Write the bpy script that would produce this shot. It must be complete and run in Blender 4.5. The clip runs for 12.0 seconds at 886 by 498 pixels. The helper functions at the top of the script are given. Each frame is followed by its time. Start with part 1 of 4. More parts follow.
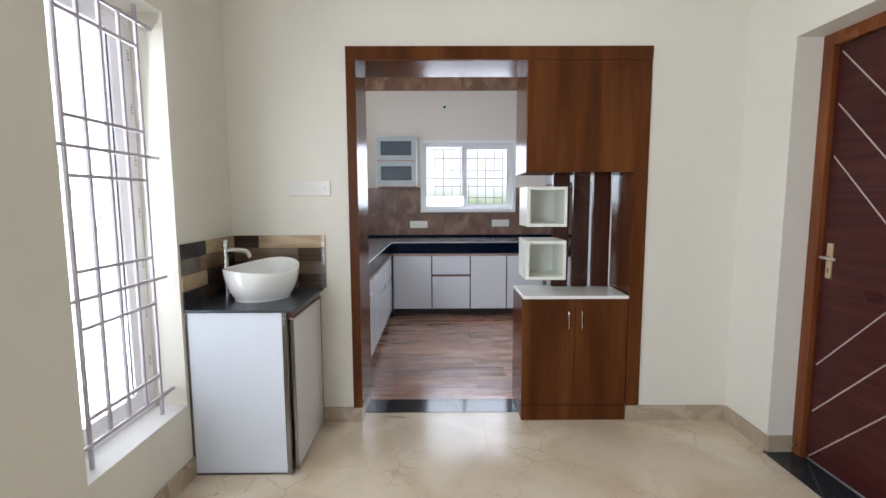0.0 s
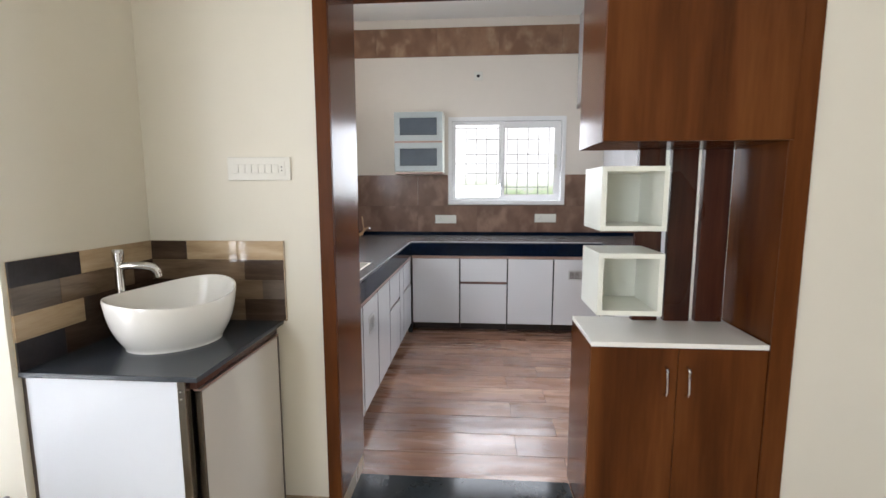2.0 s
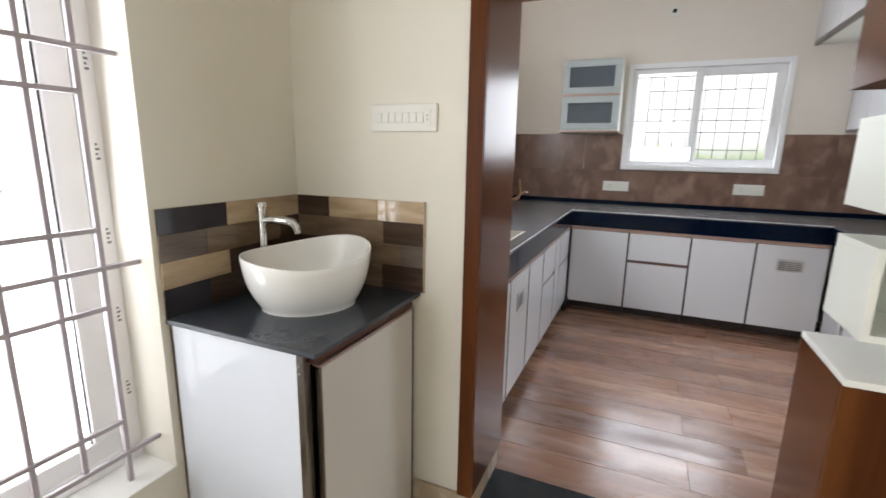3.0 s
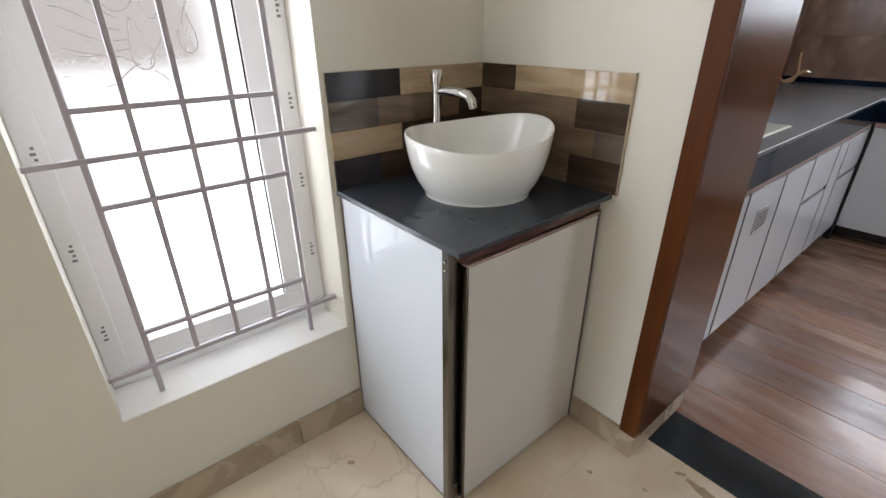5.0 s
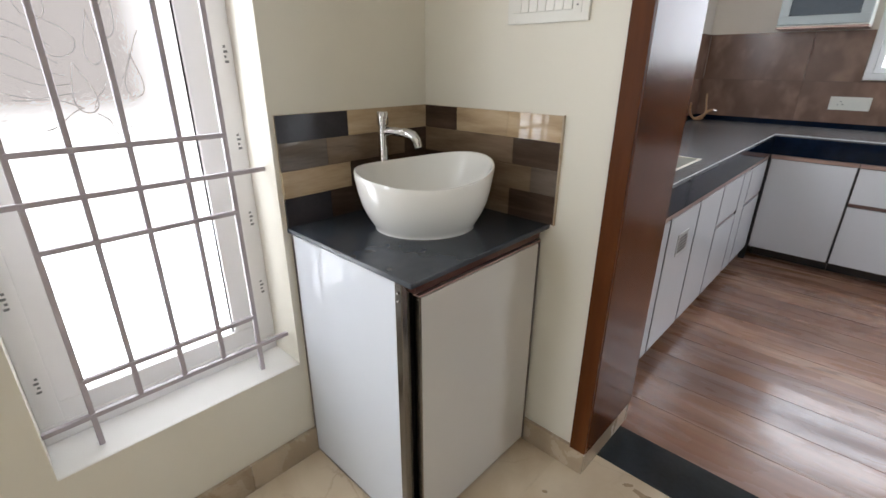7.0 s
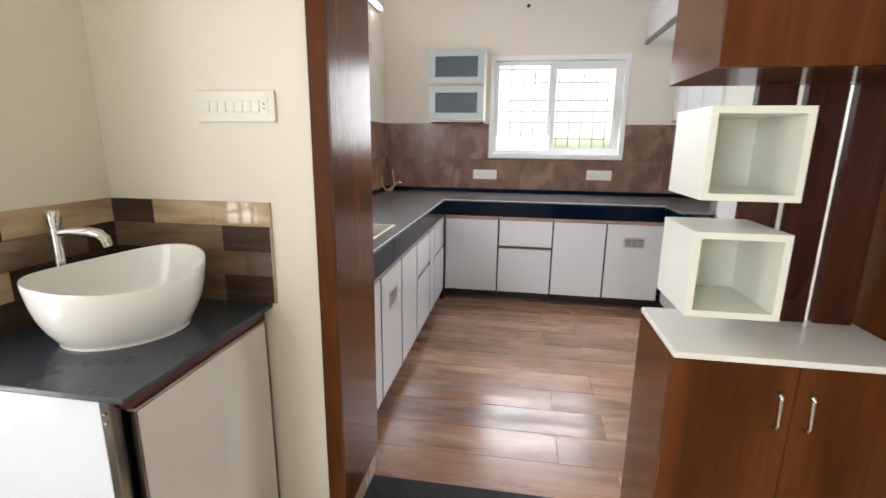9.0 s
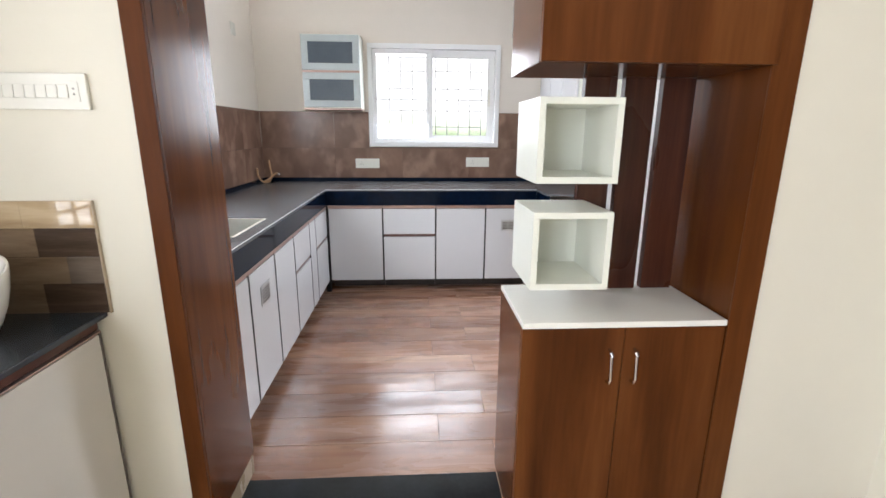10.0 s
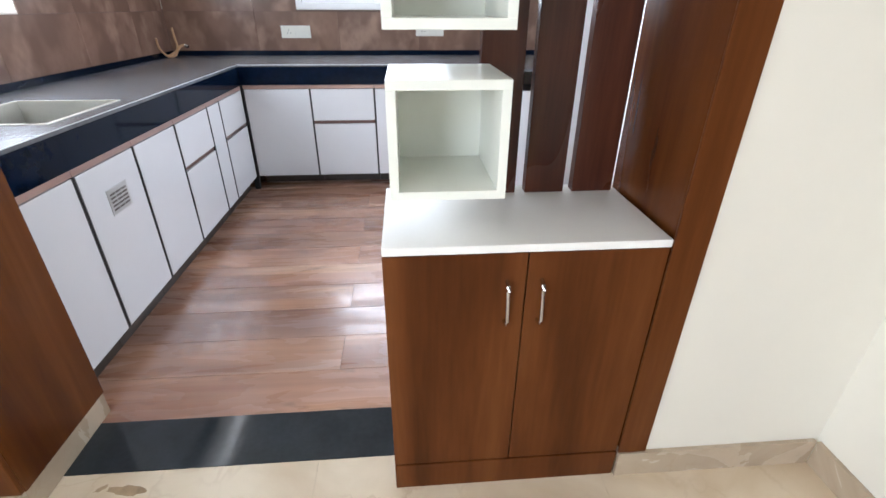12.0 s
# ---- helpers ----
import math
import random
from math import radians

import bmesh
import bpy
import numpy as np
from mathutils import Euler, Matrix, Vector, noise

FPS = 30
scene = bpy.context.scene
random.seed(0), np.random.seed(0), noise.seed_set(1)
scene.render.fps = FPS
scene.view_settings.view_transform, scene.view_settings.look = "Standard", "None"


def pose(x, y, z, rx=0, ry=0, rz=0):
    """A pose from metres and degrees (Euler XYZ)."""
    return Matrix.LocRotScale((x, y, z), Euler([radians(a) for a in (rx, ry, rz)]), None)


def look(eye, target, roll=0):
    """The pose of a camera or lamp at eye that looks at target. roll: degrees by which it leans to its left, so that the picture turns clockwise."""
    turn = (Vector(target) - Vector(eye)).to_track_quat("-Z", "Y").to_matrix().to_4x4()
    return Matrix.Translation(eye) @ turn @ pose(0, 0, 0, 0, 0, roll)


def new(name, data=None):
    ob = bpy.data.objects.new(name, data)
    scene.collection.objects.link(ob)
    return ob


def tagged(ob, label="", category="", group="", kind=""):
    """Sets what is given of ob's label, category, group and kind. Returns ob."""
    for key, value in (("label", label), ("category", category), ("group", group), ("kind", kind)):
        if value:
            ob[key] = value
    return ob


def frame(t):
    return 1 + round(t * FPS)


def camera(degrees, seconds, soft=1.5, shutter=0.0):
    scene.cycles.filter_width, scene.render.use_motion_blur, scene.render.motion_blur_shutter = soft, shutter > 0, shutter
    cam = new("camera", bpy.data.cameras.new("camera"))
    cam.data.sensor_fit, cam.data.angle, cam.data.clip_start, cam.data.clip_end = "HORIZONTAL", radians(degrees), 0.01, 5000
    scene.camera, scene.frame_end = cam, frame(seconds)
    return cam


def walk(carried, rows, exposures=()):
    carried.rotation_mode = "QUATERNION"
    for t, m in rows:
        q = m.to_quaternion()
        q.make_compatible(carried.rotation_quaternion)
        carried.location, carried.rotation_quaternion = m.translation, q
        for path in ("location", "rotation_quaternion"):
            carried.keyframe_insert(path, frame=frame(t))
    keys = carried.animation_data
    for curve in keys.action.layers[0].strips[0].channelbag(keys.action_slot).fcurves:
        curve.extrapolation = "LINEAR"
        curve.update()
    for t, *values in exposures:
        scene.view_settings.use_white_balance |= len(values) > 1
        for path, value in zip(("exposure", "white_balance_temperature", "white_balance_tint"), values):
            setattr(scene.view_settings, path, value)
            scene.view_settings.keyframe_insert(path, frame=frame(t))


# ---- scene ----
cam = camera(87.8, 12.0, shutter=0.2)
PATH = [
    (0, (0.427, 2.954, 1.292), (0.437, 4.942, 1.08), -0.2),
    (0.5, (0.43, 3.204, 1.296), (0.441, 5.193, 1.081), -0.3),
    (1, (0.441, 3.438, 1.297), (0.447, 5.427, 1.083), -0.5),
    (1.5, (0.473, 3.707, 1.289), (0.441, 5.695, 1.067), -0.6),
    (2, (0.486, 3.911, 1.279), (0.336, 5.89, 1.029), -0.1),
    (2.5, (0.462, 4.111, 1.267), (0.061, 6.045, 0.954), 0.6),
    (3, (0.419, 4.223, 1.255), (-0.366, 6.016, 0.845), 1.1),
    (3.5, (0.387, 4.329, 1.237), (-0.762, 5.877, 0.706), 1.0),
    (5.5, (0.363, 4.466, 1.185), (-1.02, 5.595, 0.282), -0.7),
    (6, (0.379, 4.457, 1.171), (-0.997, 5.607, 0.285), -0.4),
    (6.5, (0.388, 4.441, 1.19), (-0.967, 5.659, 0.365), -0.1),
    (8.5, (0.443, 4.366, 1.274), (-0.173, 6.206, 0.786), 1.0),
    (9, (0.471, 4.338, 1.269), (0.159, 6.262, 0.82), 0.7),
    (9.5, (0.529, 4.325, 1.271), (0.477, 6.273, 0.821), 0.4),
    (10, (0.593, 4.334, 1.272), (0.709, 6.268, 0.78), 0.4),
    (10.5, (0.674, 4.414, 1.252), (0.874, 6.32, 0.681), 0.6),
    (11, (0.801, 4.503, 1.234), (0.998, 6.369, 0.542), 0.3),
    (11.5, (0.869, 4.589, 1.198), (1.054, 6.402, 0.373), 0.4),
    (12, (0.954, 4.723, 1.173), (1.097, 6.485, 0.238), 0.3),
]
# the phone's own exposure and white balance along the way
EXPOSURES = [
    (0.0, -0.45, 5850, 11),
    (1.0, -0.44, 6100, 11),
    (2.0, -0.25, 6250, 11),
    (2.5, -0.15, 6350, 11),
    (3.5, -0.54, 6250, 11),
    (5.5, -0.52, 6100, 11),
    (6.5, -0.50, 6150, 11),
    (8.5, -0.34, 6450, 11),
    (9.0, -0.05, 6600, 11),
    (10.5, 0.12, 6000, 11),
    (12.0, 0.30, 5850, 11),
]
walk(cam, [(t, look(eye, target, roll)) for t, eye, target, roll in PATH], EXPOSURES)

# ---- world, light, exposure ----
world = bpy.data.worlds.new("sky")
scene.world = world
world.use_nodes = True
_nt = world.node_tree
_bg = _nt.nodes["Background"]
_sky = _nt.nodes.new("ShaderNodeTexSky")
_sky.sky_type, _sky.sun_disc = "NISHITA", False
_sky.sun_elevation, _sky.sun_rotation = radians(69), radians(183)
_nt.links.new(_sky.outputs[0], _bg.inputs[0])
_bg.inputs[1].default_value = 0.15

sun_data = bpy.data.lights.new("sun", "SUN")
sun_data.energy, sun_data.angle, sun_data.color = 3.0, radians(0.5), (1.0, 0.96, 0.9)
new("sun", sun_data).matrix_world = look((0, 0, 0), (-0.02, 0.36, -0.93))


def area(name, eye, target, sx, sy, power, color):
    d = bpy.data.lights.new(name, "AREA")
    d.shape, d.size, d.size_y, d.energy, d.color = "RECTANGLE", sx, sy, power, color
    new(name, d).matrix_world = look(eye, target)


COOL = (0.90, 0.95, 1.0)
# next two: fill lamps added out of view, at openings made up for them
area("added_fill_west", (-1.05, 2.6, 1.35), (1, 3.7, 1.25), 1.9, 1.7, 108, (0.97, 0.98, 1.0))
area("added_fill_south", (0.15, -2.15, 1.5), (0.35, 3, 1.3), 2.2, 1.6, 5, (1.0, 0.98, 0.95))
area("light_sink_window", (-0.785, 6.69, 1.57), (1, 6.69, 1.2), 0.9, 0.78, 26, COOL)
area("light_kitchen_window", (0.76, 8.57, 1.57), (0.76, 5.5, 0.9), 1.0, 0.72, 13, (0.90, 0.94, 1.0))
area("light_hall_window", (-0.87, 4.70, 1.22), (2, 4.70, 1.0), 0.5, 1.6, 14, (0.95, 0.97, 1.0))
area("light_utility_door", (2.42, 6.98, 1.15), (0, 6.98, 1.0), 0.85, 1.7, 16, COOL)

# ---- materials ----


def material(name, color, rough=0.5, metal=0.0, vary=0.0, scale=6.0, bump=0.0, bump_scale=60.0, gloss_vary=0.0, coat=0.0, spec=0.5):
    """A principled surface with variation at two scales, fine relief and uneven gloss."""
    m = bpy.data.materials.new(name)
    m.use_nodes = True
    nt = m.node_tree
    p = nt.nodes["Principled BSDF"]
    p.inputs["Base Color"].default_value = (*color, 1)
    p.inputs["Roughness"].default_value = rough
    p.inputs["Metallic"].default_value = metal
    p.inputs["Coat Weight"].default_value = coat
    p.inputs["Coat Roughness"].default_value = 0.06
    p.inputs["Specular IOR Level"].default_value = spec
    tc = nt.nodes.new("ShaderNodeTexCoord")
    if vary:
        n1 = nt.nodes.new("ShaderNodeTexNoise")
        n1.inputs["Scale"].default_value, n1.inputs["Detail"].default_value = scale, 5
        n2 = nt.nodes.new("ShaderNodeTexNoise")
        n2.inputs["Scale"].default_value, n2.inputs["Detail"].default_value = scale * 11, 4
        mix = nt.nodes.new("ShaderNodeMath")
        mix.operation = "MULTIPLY_ADD"
        mix.inputs[1].default_value = 0.35
        nt.links.new(tc.outputs["Object"], n1.inputs[0])
        nt.links.new(tc.outputs["Object"], n2.inputs[0])
        nt.links.new(n2.outputs[0], mix.inputs[0])
        nt.links.new(n1.outputs[0], mix.inputs[2])
        f = nt.nodes.new("ShaderNodeMapRange")
        f.inputs[1].default_value, f.inputs[2].default_value = 0.42, 0.94
        nt.links.new(mix.outputs[0], f.inputs[0])
        r = nt.nodes.new("ShaderNodeMixRGB")
        r.inputs[1].default_value = (*[c * (1 - vary) for c in color], 1)
        r.inputs[2].default_value = (*[min(1, c * (1 + vary)) for c in color], 1)
        nt.links.new(f.outputs[0], r.inputs[0])
        nt.links.new(r.outputs[0], p.inputs["Base Color"])
        if gloss_vary:
            g = nt.nodes.new("ShaderNodeMapRange")
            g.inputs[1].default_value, g.inputs[2].default_value = 0.4, 0.95
            g.inputs[3].default_value, g.inputs[4].default_value = max(0.02, rough - gloss_vary), rough + gloss_vary
            nt.links.new(mix.outputs[0], g.inputs[0])
            nt.links.new(g.outputs[0], p.inputs["Roughness"])
    if bump:
        nb = nt.nodes.new("ShaderNodeTexNoise")
        nb.inputs["Scale"].default_value, nb.inputs["Detail"].default_value = bump_scale, 4
        b = nt.nodes.new("ShaderNodeBump")
        b.inputs["Strength"].default_value, b.inputs["Distance"].default_value = bump, 0.004
        nt.links.new(tc.outputs["Object"], nb.inputs[0])
        nt.links.new(nb.outputs[0], b.inputs["Height"])
        nt.links.new(b.outputs[0], p.inputs["Normal"])
    return m


def wood(name, dark, mid, light, stretch=(14, 14, 0.9), rough=0.3, bump=0.05, knots=0.25, spec=0.5, fine=0.3, twist=0.9):
    """Wood laminate: long grain streaks along the short-stretch axis, broad figure, fine pores."""
    m = bpy.data.materials.new(name)
    m.use_nodes = True
    nt = m.node_tree
    p = nt.nodes["Principled BSDF"]
    p.inputs["Specular IOR Level"].default_value = spec
    tc = nt.nodes.new("ShaderNodeTexCoord")
    src = tc.outputs["Object"]
    mp = nt.nodes.new("ShaderNodeMapping")
    mp.inputs["Scale"].default_value = stretch
    nt.links.new(src, mp.inputs[0])
    n1 = nt.nodes.new("ShaderNodeTexNoise")
    n1.inputs["Scale"].default_value, n1.inputs["Detail"].default_value, n1.inputs["Distortion"].default_value = 1.0, 6 if fine > 0.1 else 4, twist
    mp2 = nt.nodes.new("ShaderNodeMapping")
    mp2.inputs["Scale"].default_value = [s * 9 for s in stretch]
    nt.links.new(src, mp2.inputs[0])
    n2 = nt.nodes.new("ShaderNodeTexNoise")
    n2.inputs["Scale"].default_value, n2.inputs["Detail"].default_value = 1.0, 3
    mp3 = nt.nodes.new("ShaderNodeMapping")
    mp3.inputs["Scale"].default_value = [2.0 if s > 5 else 0.8 for s in stretch]
    nt.links.new(src, mp3.inputs[0])
    n3 = nt.nodes.new("ShaderNodeTexNoise")
    n3.inputs["Scale"].default_value, n3.inputs["Detail"].default_value = 1.0, 3
    for mm, n in ((mp, n1), (mp2, n2), (mp3, n3)):
        nt.links.new(mm.outputs[0], n.inputs[0])
    a = nt.nodes.new("ShaderNodeMath")
    a.operation, a.inputs[1].default_value = "MULTIPLY_ADD", fine
    nt.links.new(n2.outputs[0], a.inputs[0])
    nt.links.new(n1.outputs[0], a.inputs[2])
    b = nt.nodes.new("ShaderNodeMath")
    b.operation, b.inputs[1].default_value = "MULTIPLY_ADD", knots
    nt.links.new(n3.outputs[0], b.inputs[0])
    nt.links.new(a.outputs[0], b.inputs[2])
    half = 0.5 + fine / 2 + knots / 2
    k = nt.nodes.new("ShaderNodeMapRange")
    k.inputs[1].default_value, k.inputs[2].default_value = half - 0.26, half
    nt.links.new(b.outputs[0], k.inputs[0])
    e = nt.nodes.new("ShaderNodeMixRGB")
    e.inputs[1].default_value, e.inputs[2].default_value = (*dark, 1), (*mid, 1)
    nt.links.new(k.outputs[0], e.inputs[0])
    h = nt.nodes.new("ShaderNodeMapRange")
    h.inputs[1].default_value, h.inputs[2].default_value = half, half + 0.26
    nt.links.new(b.outputs[0], h.inputs[0])
    r = nt.nodes.new("ShaderNodeMixRGB")
    r.inputs[2].default_value = (*light, 1)
    nt.links.new(h.outputs[0], r.inputs[0])
    nt.links.new(e.outputs[0], r.inputs[1])
    col = r.outputs[0]
    nt.links.new(col, p.inputs["Base Color"])
    g = nt.nodes.new("ShaderNodeMapRange")
    g.inputs[1].default_value, g.inputs[2].default_value = 0.3, 0.7
    g.inputs[3].default_value, g.inputs[4].default_value = rough * 0.8, rough * 1.25
    nt.links.new(n3.outputs[0], g.inputs[0])
    nt.links.new(g.outputs[0], p.inputs["Roughness"])
    bp = nt.nodes.new("ShaderNodeBump")
    bp.inputs["Strength"].default_value, bp.inputs["Distance"].default_value = bump, 0.003
    nt.links.new(a.outputs[0], bp.inputs["Height"])
    nt.links.new(bp.outputs[0], p.inputs["Normal"])
    return m


def plank_tile(name):
    """Wood-look ceramic plank: pale and dusky bands along the board, dark smudges, a worn uneven glaze."""
    m = bpy.data.materials.new(name)
    m.use_nodes = True
    nt = m.node_tree
    p = nt.nodes["Principled BSDF"]
    p.inputs["Coat Weight"].default_value, p.inputs["Coat Roughness"].default_value = 1.0, 0.2
    tc, info = nt.nodes.new("ShaderNodeTexCoord"), nt.nodes.new("ShaderNodeObjectInfo")
    mul = nt.nodes.new("ShaderNodeVectorMath")
    mul.operation, mul.inputs[0].default_value = "SCALE", (37, 53, 11)
    nt.links.new(info.outputs["Random"], mul.inputs["Scale"])
    add = nt.nodes.new("ShaderNodeVectorMath")
    nt.links.new(tc.outputs["Object"], add.inputs[0])
    nt.links.new(mul.outputs[0], add.inputs[1])

    def noise(stretch, detail, lo, hi, twist=0.0):
        mp = nt.nodes.new("ShaderNodeMapping")
        mp.inputs["Scale"].default_value = stretch
        nt.links.new(add.outputs[0], mp.inputs[0])
        n = nt.nodes.new("ShaderNodeTexNoise")
        n.inputs["Scale"].default_value, n.inputs["Detail"].default_value, n.inputs["Distortion"].default_value = 1.0, detail, twist
        nt.links.new(mp.outputs[0], n.inputs[0])
        f = nt.nodes.new("ShaderNodeMapRange")
        f.interpolation_type = "SMOOTHSTEP"
        f.inputs[1].default_value, f.inputs[2].default_value = lo, hi
        nt.links.new(n.outputs[0], f.inputs[0])
        return n.outputs[0], f.outputs[0]

    def blend(kind, fac, a, b, most=1.0):
        mx = nt.nodes.new("ShaderNodeMixRGB")
        mx.blend_type = kind
        k = nt.nodes.new("ShaderNodeMath")
        k.operation, k.inputs[1].default_value = "MULTIPLY", most
        nt.links.new(fac, k.inputs[0])
        nt.links.new(k.outputs[0], mx.inputs[0])
        for sock, v in ((mx.inputs[1], a), (mx.inputs[2], b)):
            if isinstance(v, tuple):
                sock.default_value = (*v, 1)
            else:
                nt.links.new(v, sock)
        return mx.outputs[0]

    _, band = noise((0.7, 7.0, 5), 2, 0.34, 0.66, 0.3)
    grain_raw, grain = noise((3.0, 70.0, 20), 4, 0.3, 0.7)
    _, pale = noise((0.45, 9.0, 5), 1, 0.60, 0.70)
    _, smudge = noise((5.0, 16.0, 9), 3, 0.60, 0.74, 0.6)
    _, dusk = noise((1.6, 3.5, 3), 2, 0.45, 0.7)
    col = blend("MIX", band, (0.30, 0.143, 0.086), (0.475, 0.265, 0.168))
    col = blend("MIX", pale, col, (0.62, 0.395, 0.265), 0.85)
    col = blend("MIX", dusk, col, (0.30, 0.195, 0.165), 0.5)
    col = blend("MIX", smudge, col, (0.115, 0.060, 0.042), 0.5)
    col = blend("MULTIPLY", grain, col, (0.74, 0.70, 0.68), 0.55)
    val = nt.nodes.new("ShaderNodeMapRange")
    val.inputs[3].default_value, val.inputs[4].default_value = 0.84, 1.14
    nt.links.new(info.outputs["Random"], val.inputs[0])
    hs = nt.nodes.new("ShaderNodeHueSaturation")
    nt.links.new(val.outputs[0], hs.inputs["Value"])
    nt.links.new(col, hs.inputs["Color"])
    nt.links.new(hs.outputs[0], p.inputs["Base Color"])
    worn_raw, worn = noise((2.2, 11.0, 6), 4, 0.35, 0.65, 0.5)
    for sock, lo, hi in (("Roughness", 0.24, 0.42), ("Coat Roughness", 0.17, 0.32)):
        g = nt.nodes.new("ShaderNodeMapRange")
        g.inputs[3].default_value, g.inputs[4].default_value = lo, hi
        nt.links.new(worn, g.inputs[0])
        nt.links.new(g.outputs[0], p.inputs[sock])
    h = nt.nodes.new("ShaderNodeMath")
    h.operation, h.inputs[1].default_value = "MULTIPLY_ADD", 0.12
    nt.links.new(grain_raw, h.inputs[0])
    nt.links.new(worn_raw, h.inputs[2])
    bp = nt.nodes.new("ShaderNodeBump")
    bp.inputs["Strength"].default_value, bp.inputs["Distance"].default_value = 0.22, 0.004
    nt.links.new(h.outputs[0], bp.inputs["Height"])
    for sock in ("Normal", "Coat Normal"):
        nt.links.new(bp.outputs[0], p.inputs[sock])
    return m


def marble(name, base, vein, blotch, rough=0.12, scale=1.6, rand=True, vein_width=0.03, vein_mix=0.75, twist=1.2):
    """Polished stone-look tile: clouded ground with thin winding veins."""
    m = bpy.data.materials.new(name)
    m.use_nodes = True
    nt = m.node_tree
    p = nt.nodes["Principled BSDF"]
    tc = nt.nodes.new("ShaderNodeTexCoord")
    src = tc.outputs["Object"] if rand else nt.nodes.new("ShaderNodeNewGeometry").outputs["Position"]
    if rand:
        info = nt.nodes.new("ShaderNodeObjectInfo")
        mul = nt.nodes.new("ShaderNodeVectorMath")
        mul.operation = "SCALE"
        mul.inputs[0].default_value = (31, 17, 43)
        nt.links.new(info.outputs["Random"], mul.inputs["Scale"])
        add = nt.nodes.new("ShaderNodeVectorMath")
        nt.links.new(src, add.inputs[0])
        nt.links.new(mul.outputs[0], add.inputs[1])
        src = add.outputs[0]
    n1 = nt.nodes.new("ShaderNodeTexNoise")
    n1.inputs["Scale"].default_value, n1.inputs["Detail"].default_value, n1.inputs["Distortion"].default_value = scale, 3 if twist < 0.5 else 7, twist
    n2 = nt.nodes.new("ShaderNodeTexNoise")
    n2.inputs["Scale"].default_value, n2.inputs["Detail"].default_value, n2.inputs["Distortion"].default_value = scale * 1.7, 4 if twist < 0.5 else 6, twist * 1.7
    for n in (n1, n2):
        nt.links.new(src, n.inputs[0])
    f1 = nt.nodes.new("ShaderNodeMapRange")
    f1.inputs[1].default_value, f1.inputs[2].default_value = 0.30, 0.68
    nt.links.new(n1.outputs[0], f1.inputs[0])
    r1 = nt.nodes.new("ShaderNodeMixRGB")
    r1.inputs[1].default_value, r1.inputs[2].default_value = (*blotch, 1), (*base, 1)
    nt.links.new(f1.outputs[0], r1.inputs[0])
    bend = nt.nodes.new("ShaderNodeVectorMath")
    bend.operation = "MULTIPLY_ADD"
    bend.inputs[1].default_value = (0.22, 0.22, 0.22)
    nt.links.new(n2.outputs["Color"], bend.inputs[0])
    nt.links.new(src, bend.inputs[2])
    crack = nt.nodes.new("ShaderNodeTexVoronoi")
    crack.feature = "DISTANCE_TO_EDGE"
    crack.inputs["Scale"].default_value = scale * 3.2
    nt.links.new(bend.outputs[0], crack.inputs["Vector"])
    r2 = nt.nodes.new("ShaderNodeMapRange")
    r2.inputs[1].default_value, r2.inputs[2].default_value = 0.0, vein_width
    r2.inputs[3].default_value, r2.inputs[4].default_value = vein_mix, 0.0
    gate = nt.nodes.new("ShaderNodeMath")
    gate.operation = "MULTIPLY"
    g2 = nt.nodes.new("ShaderNodeMapRange")
    g2.inputs[1].default_value, g2.inputs[2].default_value = 0.48, 0.72
    n3 = nt.nodes.new("ShaderNodeTexNoise")
    n3.inputs["Scale"].default_value = scale * 1.3
    nt.links.new(src, n3.inputs[0])
    nt.links.new(n3.outputs[0], g2.inputs[0])
    nt.links.new(crack.outputs["Distance"], r2.inputs[0])
    nt.links.new(r2.outputs[0], gate.inputs[0])
    nt.links.new(g2.outputs[0], gate.inputs[1])
    mx = nt.nodes.new("ShaderNodeMix")
    mx.data_type = "RGBA"
    nt.links.new(gate.outputs[0], mx.inputs["Factor"])
    nt.links.new(r1.outputs[0], mx.inputs["A"])
    mx.inputs["B"].default_value = (*vein, 1)
    nt.links.new(mx.outputs["Result"], p.inputs["Base Color"])
    g = nt.nodes.new("ShaderNodeMapRange")
    g.inputs[1].default_value, g.inputs[2].default_value = 0.3, 0.7
    g.inputs[3].default_value, g.inputs[4].default_value = rough * 0.7, rough * 1.6
    nt.links.new(n1.outputs[0], g.inputs[0])
    nt.links.new(g.outputs[0], p.inputs["Roughness"])
    return m


